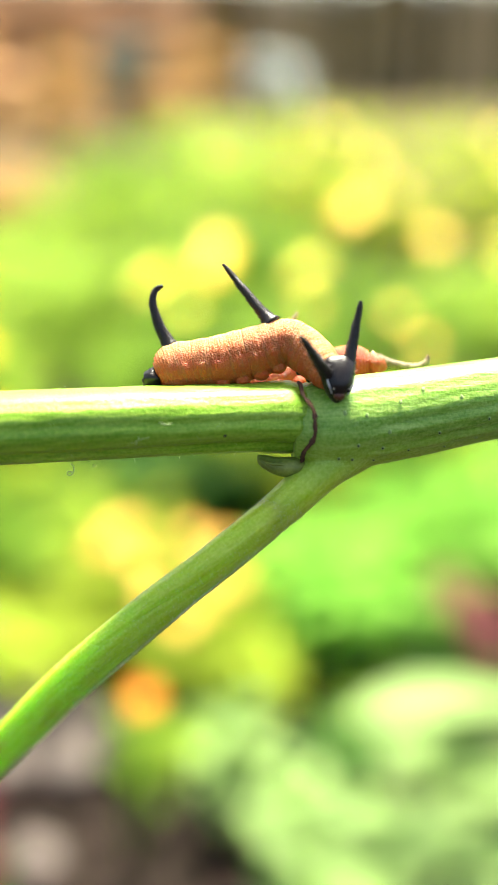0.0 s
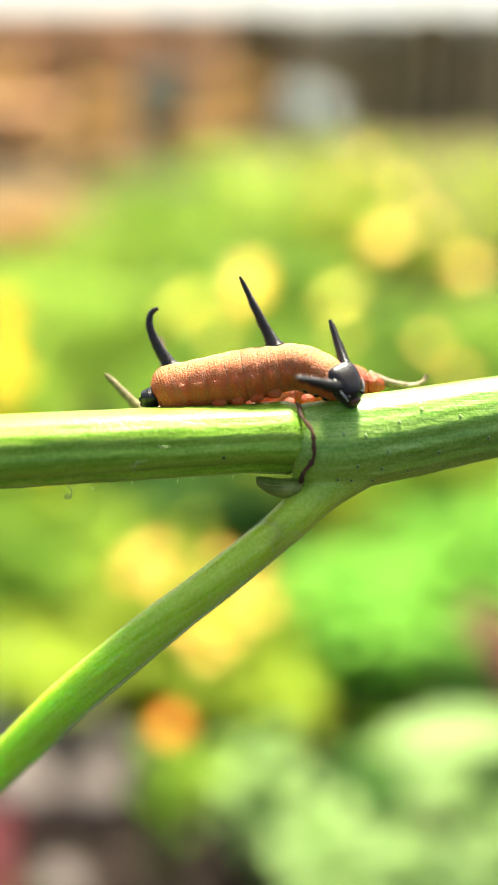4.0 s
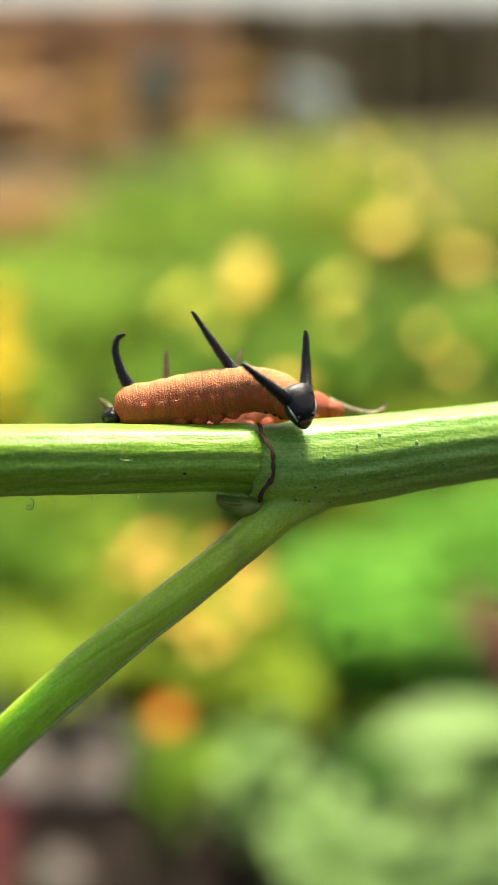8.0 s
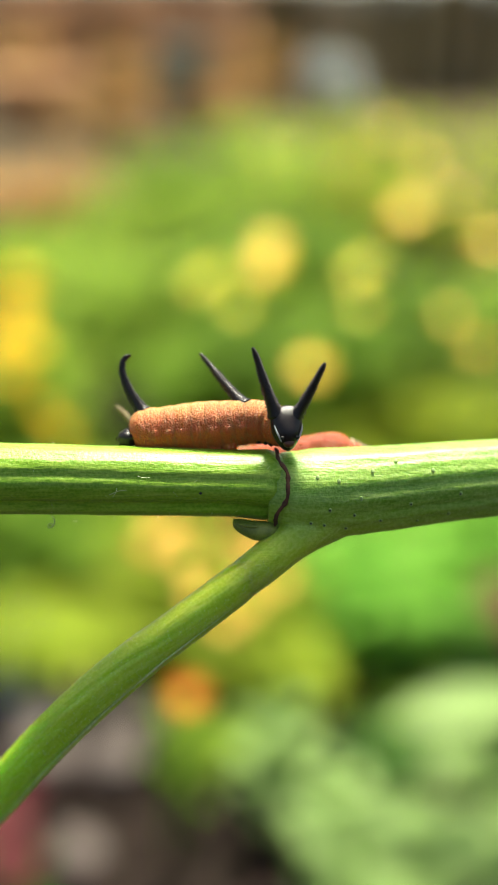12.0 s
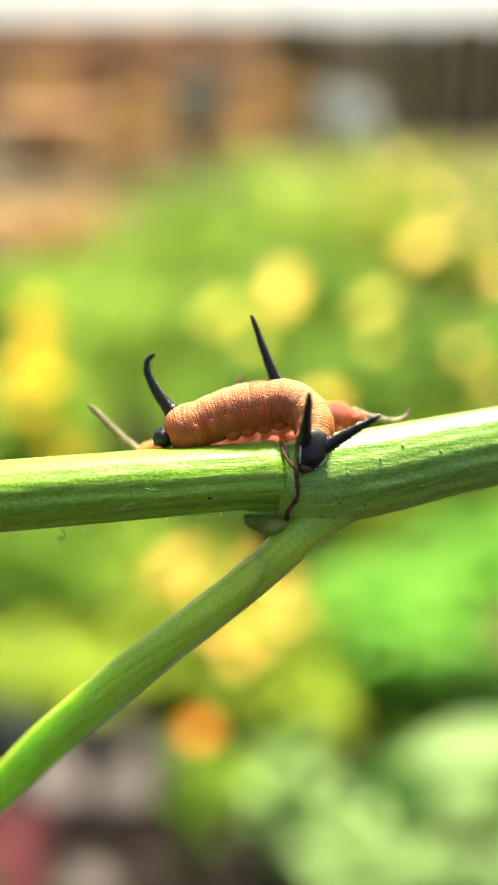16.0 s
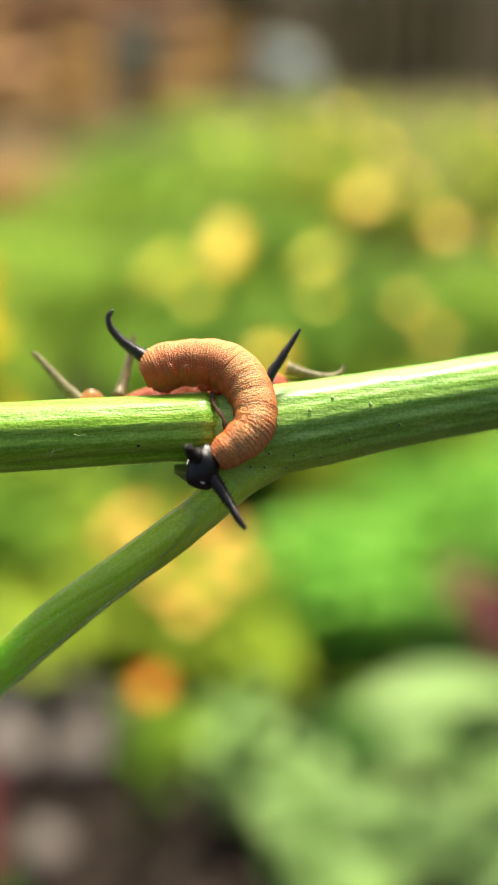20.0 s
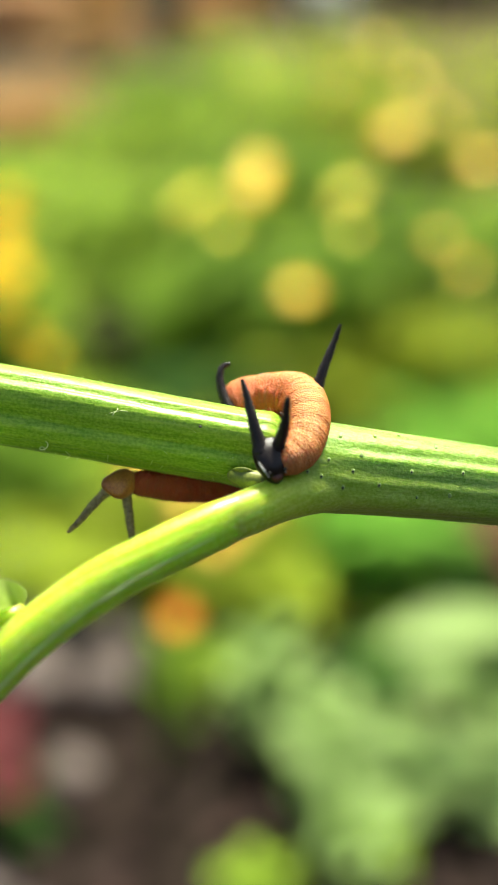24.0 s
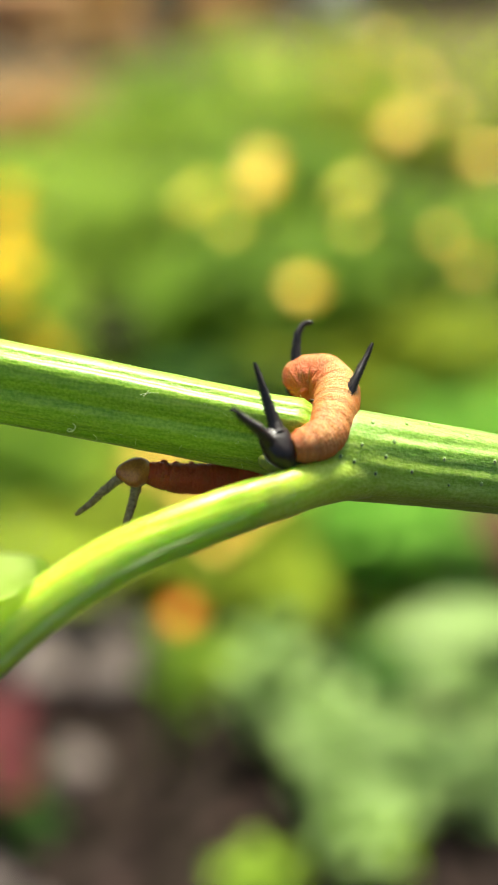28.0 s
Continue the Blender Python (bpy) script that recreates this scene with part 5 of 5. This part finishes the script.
    crawl(18, [(-8.49, 2.11, 5.19), (-6.30, 1.86, 5.41), (-3.32, 1.36, 5.37), (-0.59, 0.65, 5.52), (1.62, -0.73, 5.08), (2.83, -2.64, 2.91), (1.29, -3.43, 0.53)],
          (0.59, -3.49, 0.11), (-7.72, 1.99, 6.99), (-8.39, 1.97, 11.91), (2.75, -0.87, 6.46), (3.26, -1.04, 12.38), (0.32, -3.75, 1.18), (0.36, -9.36, 1.44), (1.40, -3.42, -0.97), (3.85, -7.77, -2.71))
    crawl(19, [(-7.00, 1.59, 4.81), (-4.76, 1.49, 5.03), (-2.34, 1.10, 5.12), (0.42, 0.43, 5.08), (2.36, -0.80, 3.97), (2.65, -2.62, 1.27), (2.22, -3.52, -1.65)],
          (2.22, -3.64, -2.24), (-7.04, 1.59, 6.30), (-8.47, 1.94, 10.85), (3.90, -0.87, 5.32), (5.50, -0.47, 10.87), (1.70, -3.89, -3.08), (0.89, -9.03, -4.80), (3.56, -3.57, -1.98), (6.09, -8.32, -2.42))
    crawl(20, [(-5.70, 1.27, 4.81), (-3.70, 1.21, 5.61), (-1.36, 0.79, 5.65), (1.14, 0.08, 4.96), (2.80, -1.26, 2.68), (2.70, -3.00, -0.32), (-0.18, -3.41, -2.45)],
          (-1.24, -3.44, -2.64), (-5.94, 1.22, 6.82), (-8.39, 1.62, 10.72), (3.72, -1.29, 2.94), (7.03, -0.50, 7.51), (-1.94, -3.72, -2.03), (-2.36, -9.28, -1.60), (-0.77, -3.28, -4.08), (1.50, -6.37, -7.81))
    crawl(21, [(-5.14, 2.05, 4.19), (-3.26, 1.75, 5.21), (-0.94, 1.19, 5.11), (1.33, 0.35, 4.15), (2.74, -1.21, 2.50), (2.70, -2.66, 0.31), (1.48, -3.44, -1.85)],
          (1.07, -3.54, -2.44), (-5.43, 1.90, 6.20), (-7.26, 2.27, 10.28), (3.64, -1.03, 3.96), (6.69, -0.21, 8.63), (1.20, -3.87, -1.67), (3.16, -5.56, 3.02), (3.13, -3.54, -2.04), (7.25, -6.64, -0.68))
    crawl(21.5, [(-5.48, 1.51, 4.37), (-3.50, 1.02, 5.31), (-0.99, 0.35, 5.40), (1.26, -0.32, 4.16), (2.41, -1.51, 1.83), (1.48, -2.71, -0.85), (-0.82, -2.98, -2.11)],
          (-1.61, -3.01, -2.26), (-5.91, 1.13, 6.08), (-7.39, 0.98, 10.08), (3.20, -1.37, 3.12), (6.01, -1.43, 7.98), (-1.71, -3.56, -1.05), (-1.79, -9.16, -1.58), (-1.15, -2.58, -3.72), (0.27, -6.99, -6.55))
    crawl(23.5, [(-5.78, 0.18, 3.32), (-3.57, -1.00, 3.58), (-1.70, -2.58, 3.77), (-0.29, -3.98, 2.54), (0.89, -4.35, 0.28), (1.28, -3.54, -2.39), (1.25, -2.61, -4.25)],
          (1.14, -2.26, -4.72), (-5.40, -0.72, 1.67), (-6.46, -1.44, 3.21), (1.37, -5.38, 1.34), (1.96, -10.39, 3.90), (0.07, -3.13, -4.67), (-0.88, -8.23, -2.19), (2.35, -3.13, -4.04), (4.82, -7.20, -1.80))
    crawl(24, [(-4.83, 1.28, 4.72), (-2.81, 0.45, 5.43), (-0.76, -0.28, 5.36), (1.01, -1.33, 4.27), (1.97, -1.96, 1.29), (1.65, -1.94, -1.81), (0.24, -1.84, -3.49)],
          (-0.37, -1.78, -3.81), (-4.49, -0.52, 4.01), (-5.32, -2.07, 7.00), (2.29, -2.26, 4.50), (3.51, -5.67, 9.12), (-1.73, -2.93, -3.03), (-3.66, -6.45, 0.77), (-0.24, -2.71, -2.56), (0.17, -8.07, -2.55))
    crawl(25, [(-3.62, 0.58, 5.49), (-2.06, -0.10, 5.85), (-0.14, -0.76, 5.55), (1.44, -1.46, 4.01), (2.00, -2.01, 1.04), (1.55, -1.83, -2.02), (-0.12, -1.49, -3.75)],
          (-0.92, -1.38, -4.06), (-4.09, -1.00, 4.66), (-4.71, -2.22, 7.26), (2.47, -2.71, 3.09), (3.82, -5.53, 8.19), (-2.03, -2.94, -2.90), (-4.33, -5.43, 1.28), (-0.78, -2.77, -2.49), (-1.26, -8.11, -2.62))
    crawl(26, [(-2.00, 0.61, 5.53), (-0.93, -0.12, 5.95), (0.49, -0.86, 5.73), (1.62, -1.39, 4.00), (1.90, -1.76, 0.82), (1.53, -1.61, -2.25), (-0.15, -1.31, -3.96)],
          (-0.95, -1.19, -4.28), (-2.09, -0.15, 7.17), (-2.38, -1.78, 10.12), (2.34, -2.61, 1.73), (3.70, -5.96, 6.16), (-1.97, -2.71, -3.12), (-3.07, -6.39, 0.63), (-0.56, -2.41, -2.85), (1.25, -7.30, -2.48))
    crawl(27, [(-2.15, 0.62, 5.53), (-0.87, -0.22, 6.08), (0.58, -0.83, 5.74), (1.56, -0.98, 3.61), (1.61, -1.39, 0.46), (1.11, -1.55, -2.30), (-0.78, -1.29, -4.00)],
          (-1.66, -1.15, -4.35), (-1.43, -0.34, 7.69), (-0.94, -2.53, 11.00), (1.95, -2.27, 1.32), (3.15, -4.17, 7.02), (-2.77, -2.47, -3.38), (-4.72, -5.98, 0.22), (-0.93, -2.16, -3.12), (0.43, -7.14, -2.31))
    crawl(28, [(-2.03, 0.61, 5.44), (-0.78, -0.34, 6.09), (0.62, -0.96, 5.78), (1.66, -1.13, 3.72), (1.52, -1.49, 0.55), (0.91, -1.68, -2.15), (-1.16, -1.56, -3.71)],
          (-2.07, -1.32, -4.16), (-1.41, -1.49, 7.23), (-1.04, -3.31, 10.28), (2.32, -2.28, 1.46), (3.97, -4.65, 6.76), (-3.25, -1.95, -3.94), (-6.14, -6.28, -5.25), (-2.80, -2.63, -2.68), (-5.36, -6.07, 0.70))
    cling(0, [(6.00, 4.20, 4.60), (4.00, 4.50, 4.60), (1.40, 4.90, 4.20), (-3.20, 5.10, 3.30), (-6.50, 5.40, 2.70), (-9.60, 5.90, 0.88), (-12.20, 6.20, -1.00)],
          (-13.40, 6.00, -0.92), (6.60, 4.20, 5.00), (11.40, 4.00, 4.75), (-2.60, 5.60, 4.40), (0.94, 6.80, 9.83), (-13.90, 5.80, -0.22), (-17.60, 6.60, -0.40), (-13.00, 6.60, 0.08), (-12.80, 9.50, 3.20))
    cling(1, [(6.00, 4.20, 4.60), (4.00, 4.50, 4.60), (1.40, 4.90, 4.20), (-3.20, 5.10, 3.30), (-6.50, 5.40, 2.70), (-9.60, 5.90, 1.27), (-8.11, 6.16, 2.51)],
          (-7.82, 6.43, 3.56), (6.60, 4.20, 5.00), (11.40, 4.00, 4.75), (-2.60, 5.60, 4.40), (-0.23, 6.78, 9.69), (-8.52, 6.03, 4.46), (-12.23, 5.95, 8.39), (-13.00, 6.60, 1.77), (-12.80, 9.50, 3.20))
    cling(2.5, [(6.00, 4.20, 4.60), (4.00, 4.50, 4.60), (1.40, 4.90, 4.20), (-3.20, 5.10, 3.30), (-6.50, 5.40, 2.70), (-9.60, 5.90, 1.27), (-9.18, 6.08, 2.14)],
          (-9.95, 6.27, 2.82), (6.60, 4.20, 5.00), (11.40, 4.00, 4.75), (-2.60, 5.60, 4.40), (-4.50, 9.80, 5.20), (-10.65, 5.87, 3.72), (-14.28, 5.69, 7.67), (-13.00, 6.60, 1.77), (-12.80, 9.50, 3.20))
    cling(4.5, [(6.00, 4.20, 4.60), (4.00, 4.50, 4.60), (1.40, 4.90, 4.20), (-3.20, 5.10, 3.30), (-6.50, 5.40, 2.70), (-9.60, 5.90, 1.27), (-9.87, 6.36, 1.47)],
          (-11.35, 6.82, 1.47), (6.60, 4.20, 5.00), (11.40, 4.00, 4.75), (-2.60, 5.60, 4.40), (-4.50, 9.80, 5.20), (-12.05, 6.42, 2.37), (-15.70, 6.41, 6.35), (-9.82, 5.60, 5.73), (-10.12, 7.40, 11.33))
    cling(6, [(6.00, 4.20, 4.60), (4.00, 4.50, 4.60), (1.40, 4.90, 4.20), (-3.20, 5.10, 3.30), (-6.50, 5.40, 2.70), (-9.60, 5.90, 1.27), (-8.57, 6.24, 1.68)],
          (-8.74, 6.59, 1.88), (6.60, 4.20, 5.00), (11.40, 4.00, 4.75), (-2.60, 5.60, 4.40), (-0.54, 6.62, 10.32), (-9.44, 6.19, 2.78), (-13.12, 6.10, 6.74), (-13.00, 6.60, 1.77), (-12.80, 9.50, 3.20))
    cling(7, [(6.00, 4.20, 4.60), (4.00, 4.50, 4.60), (1.40, 4.90, 4.20), (-3.20, 5.10, 3.30), (-6.50, 5.40, 2.70), (-9.60, 5.90, 1.27), (-8.71, 6.22, 2.94)],
          (-9.02, 6.53, 4.40), (6.60, 4.20, 5.00), (11.40, 4.00, 4.75), (-2.60, 5.60, 4.40), (-1.02, 6.59, 8.98), (-9.72, 6.13, 5.30), (-13.43, 6.02, 9.25), (-13.00, 6.60, 1.77), (-12.80, 9.50, 3.20))
    cling(8, [(6.00, 4.20, 4.60), (4.00, 4.50, 4.60), (1.40, 4.90, 4.20), (-3.20, 5.10, 3.30), (-6.50, 5.40, 2.70), (-9.60, 5.90, 1.27), (-8.60, 6.34, 1.29)],
          (-8.81, 6.79, 1.10), (6.60, 4.20, 5.00), (11.40, 4.00, 4.75), (-2.60, 5.60, 4.40), (-1.19, 6.29, 9.44), (-9.51, 6.39, 2.00), (-13.37, 6.22, 5.93), (-7.19, 5.60, 5.70), (-7.49, 6.70, 11.30))
    cling(9, [(6.00, 4.20, 3.60), (4.00, 4.50, 3.60), (1.40, 4.90, 3.20), (-3.20, 5.10, 2.30), (-6.50, 5.40, 1.70), (-9.60, 5.90, 0.28), (-12.20, 6.20, -1.00)],
          (-13.40, 6.00, -0.92), (6.60, 4.20, 4.00), (11.40, 4.00, 3.75), (-2.60, 5.60, 3.40), (-4.50, 9.80, 5.20), (-13.90, 5.80, -0.22), (-17.60, 6.60, -0.40), (-9.29, 5.60, 5.12), (-9.59, 5.92, 10.72))
    cling(10, [(6.00, 4.20, 3.60), (4.00, 4.50, 3.60), (1.40, 4.90, 3.20), (-3.20, 5.10, 2.30), (-6.50, 5.40, 1.70), (-9.60, 5.90, 0.67), (-9.26, 5.61, 1.69)],
          (-10.13, 5.32, 2.52), (6.60, 4.20, 4.00), (11.40, 4.00, 3.75), (-2.60, 5.60, 3.40), (-4.50, 9.80, 5.20), (-10.83, 4.92, 3.42), (-14.93, 3.77, 7.07), (-13.00, 6.60, 1.77), (-12.80, 9.50, 3.20))
    cling(11, [(6.00, 4.20, 3.60), (4.00, 4.50, 3.60), (1.40, 4.90, 3.20), (-3.20, 5.10, 2.30), (-6.50, 5.40, 1.70), (-9.60, 5.90, 0.67), (-9.02, 5.78, 1.49)],
          (-9.65, 5.67, 2.12), (6.60, 4.20, 4.00), (11.40, 4.00, 3.75), (-2.60, 5.60, 3.40), (-4.50, 9.80, 5.20), (-10.35, 5.27, 3.02), (-14.46, 4.26, 6.69), (-13.00, 6.60, 1.77), (-12.80, 9.50, 3.20))
    cling(13.5, [(6.00, 4.20, 4.60), (4.00, 4.50, 4.60), (1.40, 4.90, 4.20), (-3.20, 5.10, 3.30), (-6.50, 5.40, 2.70), (-9.60, 5.90, 1.27), (-9.11, 5.95, 3.05)],
          (-9.83, 5.99, 4.64), (6.60, 4.20, 5.00), (11.40, 4.00, 4.75), (-2.60, 5.60, 4.40), (-4.50, 9.80, 5.20), (-10.53, 5.59, 5.54), (-14.17, 5.31, 9.68), (-3.76, 5.60, 4.20), (-4.06, 6.67, 9.04))
    cling(14, [(6.00, 4.20, 4.60), (4.00, 4.50, 4.60), (1.40, 4.90, 4.20), (-3.20, 5.10, 3.30), (-6.50, 5.40, 2.70), (-9.60, 5.90, 0.88), (-12.20, 6.20, -1.00)],
          (-13.40, 6.00, -0.92), (6.60, 4.20, 5.00), (11.40, 4.00, 4.75), (-2.60, 5.60, 4.40), (-4.50, 9.80, 5.20), (-13.90, 5.80, -0.22), (-17.60, 6.60, -0.40), (-2.93, 5.60, 4.20), (-3.23, 7.11, 9.19))
    cling(15, [(6.00, 4.20, 4.60), (4.00, 4.50, 4.60), (1.40, 4.90, 4.20), (-3.20, 5.10, 3.30), (-6.50, 5.40, 2.70), (-9.60, 5.90, 1.27), (-10.22, 6.15, 1.94)],
          (-12.04, 6.40, 2.41), (6.60, 4.20, 5.00), (11.40, 4.00, 4.75), (-2.60, 5.60, 4.40), (-4.50, 9.80, 5.20), (-12.74, 6.00, 3.31), (-16.32, 5.92, 7.49), (-2.36, 5.60, 4.20), (-2.66, 7.03, 9.64))
    cling(16, [(6.00, 4.20, 4.60), (4.00, 4.50, 4.60), (1.40, 4.90, 4.20), (-3.20, 5.10, 3.30), (-6.50, 5.40, 2.70), (-9.60, 5.90, 1.27), (-10.15, 6.18, 1.99)],
          (-11.91, 6.47, 2.51), (6.60, 4.20, 5.00), (11.40, 4.00, 4.75), (-2.60, 5.60, 4.40), (-4.50, 9.80, 5.20), (-12.61, 6.07, 3.41), (-16.22, 5.93, 7.58), (-2.12, 5.60, 4.47), (-2.42, 6.81, 10.07))
    cling(17, [(6.00, 4.20, 3.10), (4.00, 4.50, 3.30), (1.40, 4.90, 3.60), (-3.20, 5.10, 3.30), (-6.50, 5.40, 2.70), (-9.60, 5.90, 1.27), (-10.06, 6.34, 1.97)],
          (-11.72, 6.78, 2.47), (6.60, 4.20, 5.00), (11.40, 4.00, 4.75), (-2.60, 5.60, 4.40), (-4.50, 9.80, 5.20), (-12.42, 6.38, 3.37), (-16.06, 6.34, 7.52), (-3.24, 5.60, 4.41), (-3.54, 6.95, 10.01))
    cling(18, [(6.00, 4.20, 3.10), (4.00, 4.50, 3.30), (1.40, 4.90, 3.60), (-3.20, 5.10, 3.30), (-6.50, 5.40, 2.70), (-9.60, 5.90, 1.48), (-9.75, 6.60, 2.15)],
          (-11.10, 7.31, 2.63), (6.60, 4.20, 5.00), (11.40, 4.00, 4.75), (-2.60, 5.60, 4.40), (-4.50, 9.80, 5.20), (-11.80, 6.91, 4.23), (-15.46, 7.00, 8.37), (-4.53, 5.60, 4.20), (-4.83, 7.19, 9.56))
    cling(19, [(6.00, 4.20, 3.10), (4.00, 4.50, 3.30), (1.40, 4.90, 3.60), (-3.20, 5.10, 3.30), (-6.50, 5.40, 2.70), (-9.60, 5.90, 1.48), (-10.13, 6.28, 2.02)],
          (-11.86, 6.66, 2.36), (6.60, 4.20, 5.00), (11.40, 4.00, 4.75), (-2.60, 5.60, 4.40), (-4.50, 9.80, 5.20), (-12.56, 6.26, 3.96), (-16.24, 6.20, 8.10), (-6.18, 5.60, 4.20), (-6.48, 7.10, 8.04))
    cling(20, [(6.00, 4.20, 3.10), (4.00, 4.50, 3.30), (1.40, 4.90, 3.60), (-3.20, 5.10, 3.30), (-6.50, 5.40, 2.70), (-9.60, 5.90, 1.48), (-9.92, 6.06, 2.05)],
          (-11.44, 6.22, 2.41), (6.60, 4.20, 5.00), (11.40, 4.00, 4.75), (-2.60, 5.60, 4.40), (-4.50, 9.80, 5.20), (-12.14, 5.82, 4.01), (-15.84, 5.57, 8.13), (-7.04, 5.60, 4.20), (-7.34, 6.77, 7.39))
    cling(21, [(6.00, 4.20, 2.70), (4.00, 4.50, 2.90), (1.40, 5.40, 2.60), (-3.20, 6.30, 0.60), (-6.32, 5.06, -1.81), (-8.35, 4.13, -2.99), (-9.80, 3.50, -3.01)],
          (-10.21, 3.44, -2.91), (6.60, 4.20, 5.00), (11.40, 4.00, 4.75), (-2.60, 7.20, 1.60), (-3.60, 11.60, 3.60), (-11.01, 3.14, -3.21), (-17.15, 3.03, -5.26), (-10.01, 3.24, -3.71), (-12.06, 2.87, -6.85))
    cling(21.5, [(6.00, 4.20, 2.70), (4.00, 4.50, 2.90), (1.40, 5.40, 2.60), (-3.20, 6.30, 0.60), (-7.58, 5.45, -1.38), (-10.50, 4.79, -2.27), (-12.95, 4.38, -2.60)],
          (-13.52, 4.35, -2.61), (6.60, 4.20, 5.00), (11.40, 4.00, 4.75), (-2.60, 7.20, 1.60), (-3.60, 11.60, 3.60), (-14.32, 4.05, -2.91), (-18.64, 3.76, -2.50), (-13.32, 4.15, -3.41), (-13.98, 4.69, -8.17))
    cling(23.5, [(5.35, 1.91, 4.93), (3.34, 2.13, 4.91), (0.76, 3.33, 3.82), (-3.75, 4.92, 1.30), (-7.03, 4.73, -0.17), (-9.20, 4.38, -0.74), (-10.35, 4.84, -1.59)],
          (-10.68, 5.01, -1.77), (5.93, 1.80, 5.34), (10.74, 1.82, 5.32), (-3.23, 5.47, 2.56), (-4.52, 8.96, 5.81), (-11.45, 4.80, -2.19), (-11.74, 5.03, -2.88), (-10.43, 5.08, -2.58), (-7.61, 10.74, -5.43))
    cling(24, [(6.00, 4.20, 4.60), (4.00, 4.50, 4.60), (1.40, 5.40, 3.30), (-3.20, 6.30, 0.60), (-7.08, 5.76, -0.96), (-9.65, 5.32, -1.55), (-11.88, 4.91, -2.05)],
          (-12.43, 4.86, -2.14), (6.60, 4.20, 5.00), (11.40, 4.00, 4.75), (-2.60, 7.20, 1.60), (-3.60, 11.60, 3.60), (-13.23, 4.56, -2.44), (-16.32, 7.15, -6.29), (-12.23, 4.66, -2.94), (-11.14, 7.05, -5.86))
    cling(25, [(6.00, 4.20, 4.60), (4.00, 4.50, 4.60), (1.40, 5.40, 3.30), (-3.20, 6.30, 0.60), (-6.43, 5.94, -0.66), (-8.55, 5.63, -1.04), (-10.74, 5.51, -1.56)],
          (-11.34, 5.52, -1.67), (6.60, 4.20, 5.00), (11.40, 4.00, 4.75), (-2.60, 7.20, 1.60), (-3.60, 11.60, 3.60), (-12.14, 5.22, -1.97), (-16.57, 7.28, -4.70), (-11.14, 5.32, -2.47), (-11.10, 7.29, -4.71))
    cling(26, [(6.00, 4.20, 4.60), (4.00, 4.50, 4.60), (1.40, 5.40, 3.30), (-3.20, 6.30, 0.60), (-6.56, 5.99, -0.72), (-8.77, 5.69, -1.15), (-10.99, 5.65, -1.73)],
          (-11.58, 5.67, -1.85), (6.60, 4.20, 5.00), (11.40, 4.00, 4.75), (-2.60, 7.20, 1.60), (-3.60, 11.60, 3.60), (-12.38, 5.37, -2.15), (-16.63, 7.18, -4.66), (-11.38, 5.47, -2.65), (-11.23, 7.01, -4.52))
    cling(27, [(6.00, 4.20, 4.60), (4.00, 4.50, 4.60), (1.40, 5.40, 3.30), (-3.20, 6.30, 0.60), (-6.72, 6.01, -0.79), (-9.04, 5.73, -1.26), (-11.19, 5.63, -1.81)],
          (-11.76, 5.63, -1.92), (6.60, 4.20, 5.00), (11.40, 4.00, 4.75), (-2.60, 7.20, 1.60), (-3.60, 11.60, 3.60), (-12.56, 5.33, -2.22), (-16.78, 7.15, -4.79), (-11.56, 5.43, -2.72), (-11.25, 7.01, -4.63))
    cling(28, [(6.00, 4.20, 4.60), (4.00, 4.50, 4.60), (1.40, 5.40, 3.30), (-3.20, 6.30, 0.60), (-7.42, 6.20, -1.01), (-10.23, 6.06, -1.64), (-12.79, 5.63, -1.91)],
          (-13.40, 5.54, -1.93), (6.60, 4.20, 5.00), (11.40, 4.00, 4.75), (-2.60, 7.20, 1.60), (-3.60, 11.60, 3.60), (-14.20, 5.24, -2.23), (-17.32, 7.46, -5.21), (-13.20, 5.34, -2.73), (-13.72, 7.86, -5.54))
    walk(leaf_stalk, [
        (0.0, bent(0.00, (0.052, 0.999, -0.004))),
        (2.5, bent(1.25, (0.022, 1.000, 0.009))),
        (5.0, bent(0.50, (0.053, 0.998, 0.016))),
        (8.0, bent(-0.50, (0.086, 0.994, 0.069))),
        (10.0, bent(-2.00, (-0.007, 0.972, 0.237))),
        (11.0, bent(-2.25, (0.013, 0.975, 0.220))),
        (11.5, bent(-1.75, (0.009, 0.974, 0.226))),
        (14.0, bent(3.25, (0.021, 0.999, -0.026))),
        (17.0, bent(2.25, (0.059, 0.998, 0.007))),
        (20.0, bent(3.50, (0.021, 0.999, 0.026))),
        (21.0, bent(-0.75, (0.051, 0.997, 0.062))),
        (21.5, bent(-1.50, (0.070, 0.974, 0.218))),
        (23.5, bent(0.15, (-0.006, 0.713, 0.701))),
        (24.0, bent(-1.60, (-0.004, 0.710, 0.705))),
        (24.5, bent(-0.50, (-0.002, 0.708, 0.707))),
        (25.0, bent(1.25, (-0.001, 0.705, 0.709))),
        (26.0, bent(2.50, (0.003, 0.714, 0.700))),
        (28.0, bent(2.50, (-0.013, 0.706, 0.708))),
    ])
    walk(twig, swing)
    # the leaf swings round its stalk as the twig is rolled
    hung = spread_out((-37.0, 19.9, -37.4), (-0.2, -0.1, -0.97), (0.15, -0.98, 0.1))
    lifted = spread_out((-17.01, 3.59, -16.06), (-0.9, 0.3, -0.3), (-0.05, -0.91, -0.42))
    walk(leaf, [(0.0, hung), (21.5, hung), (22.5, hung.lerp(lifted, 0.5)), (23.5, lifted), (28.0, lifted)])
    walk(dark_one[0], swing)
    walk(pale_one[0], swing)
    key_all(dark_one, stances)
    key_all(pale_one, second)


motions()
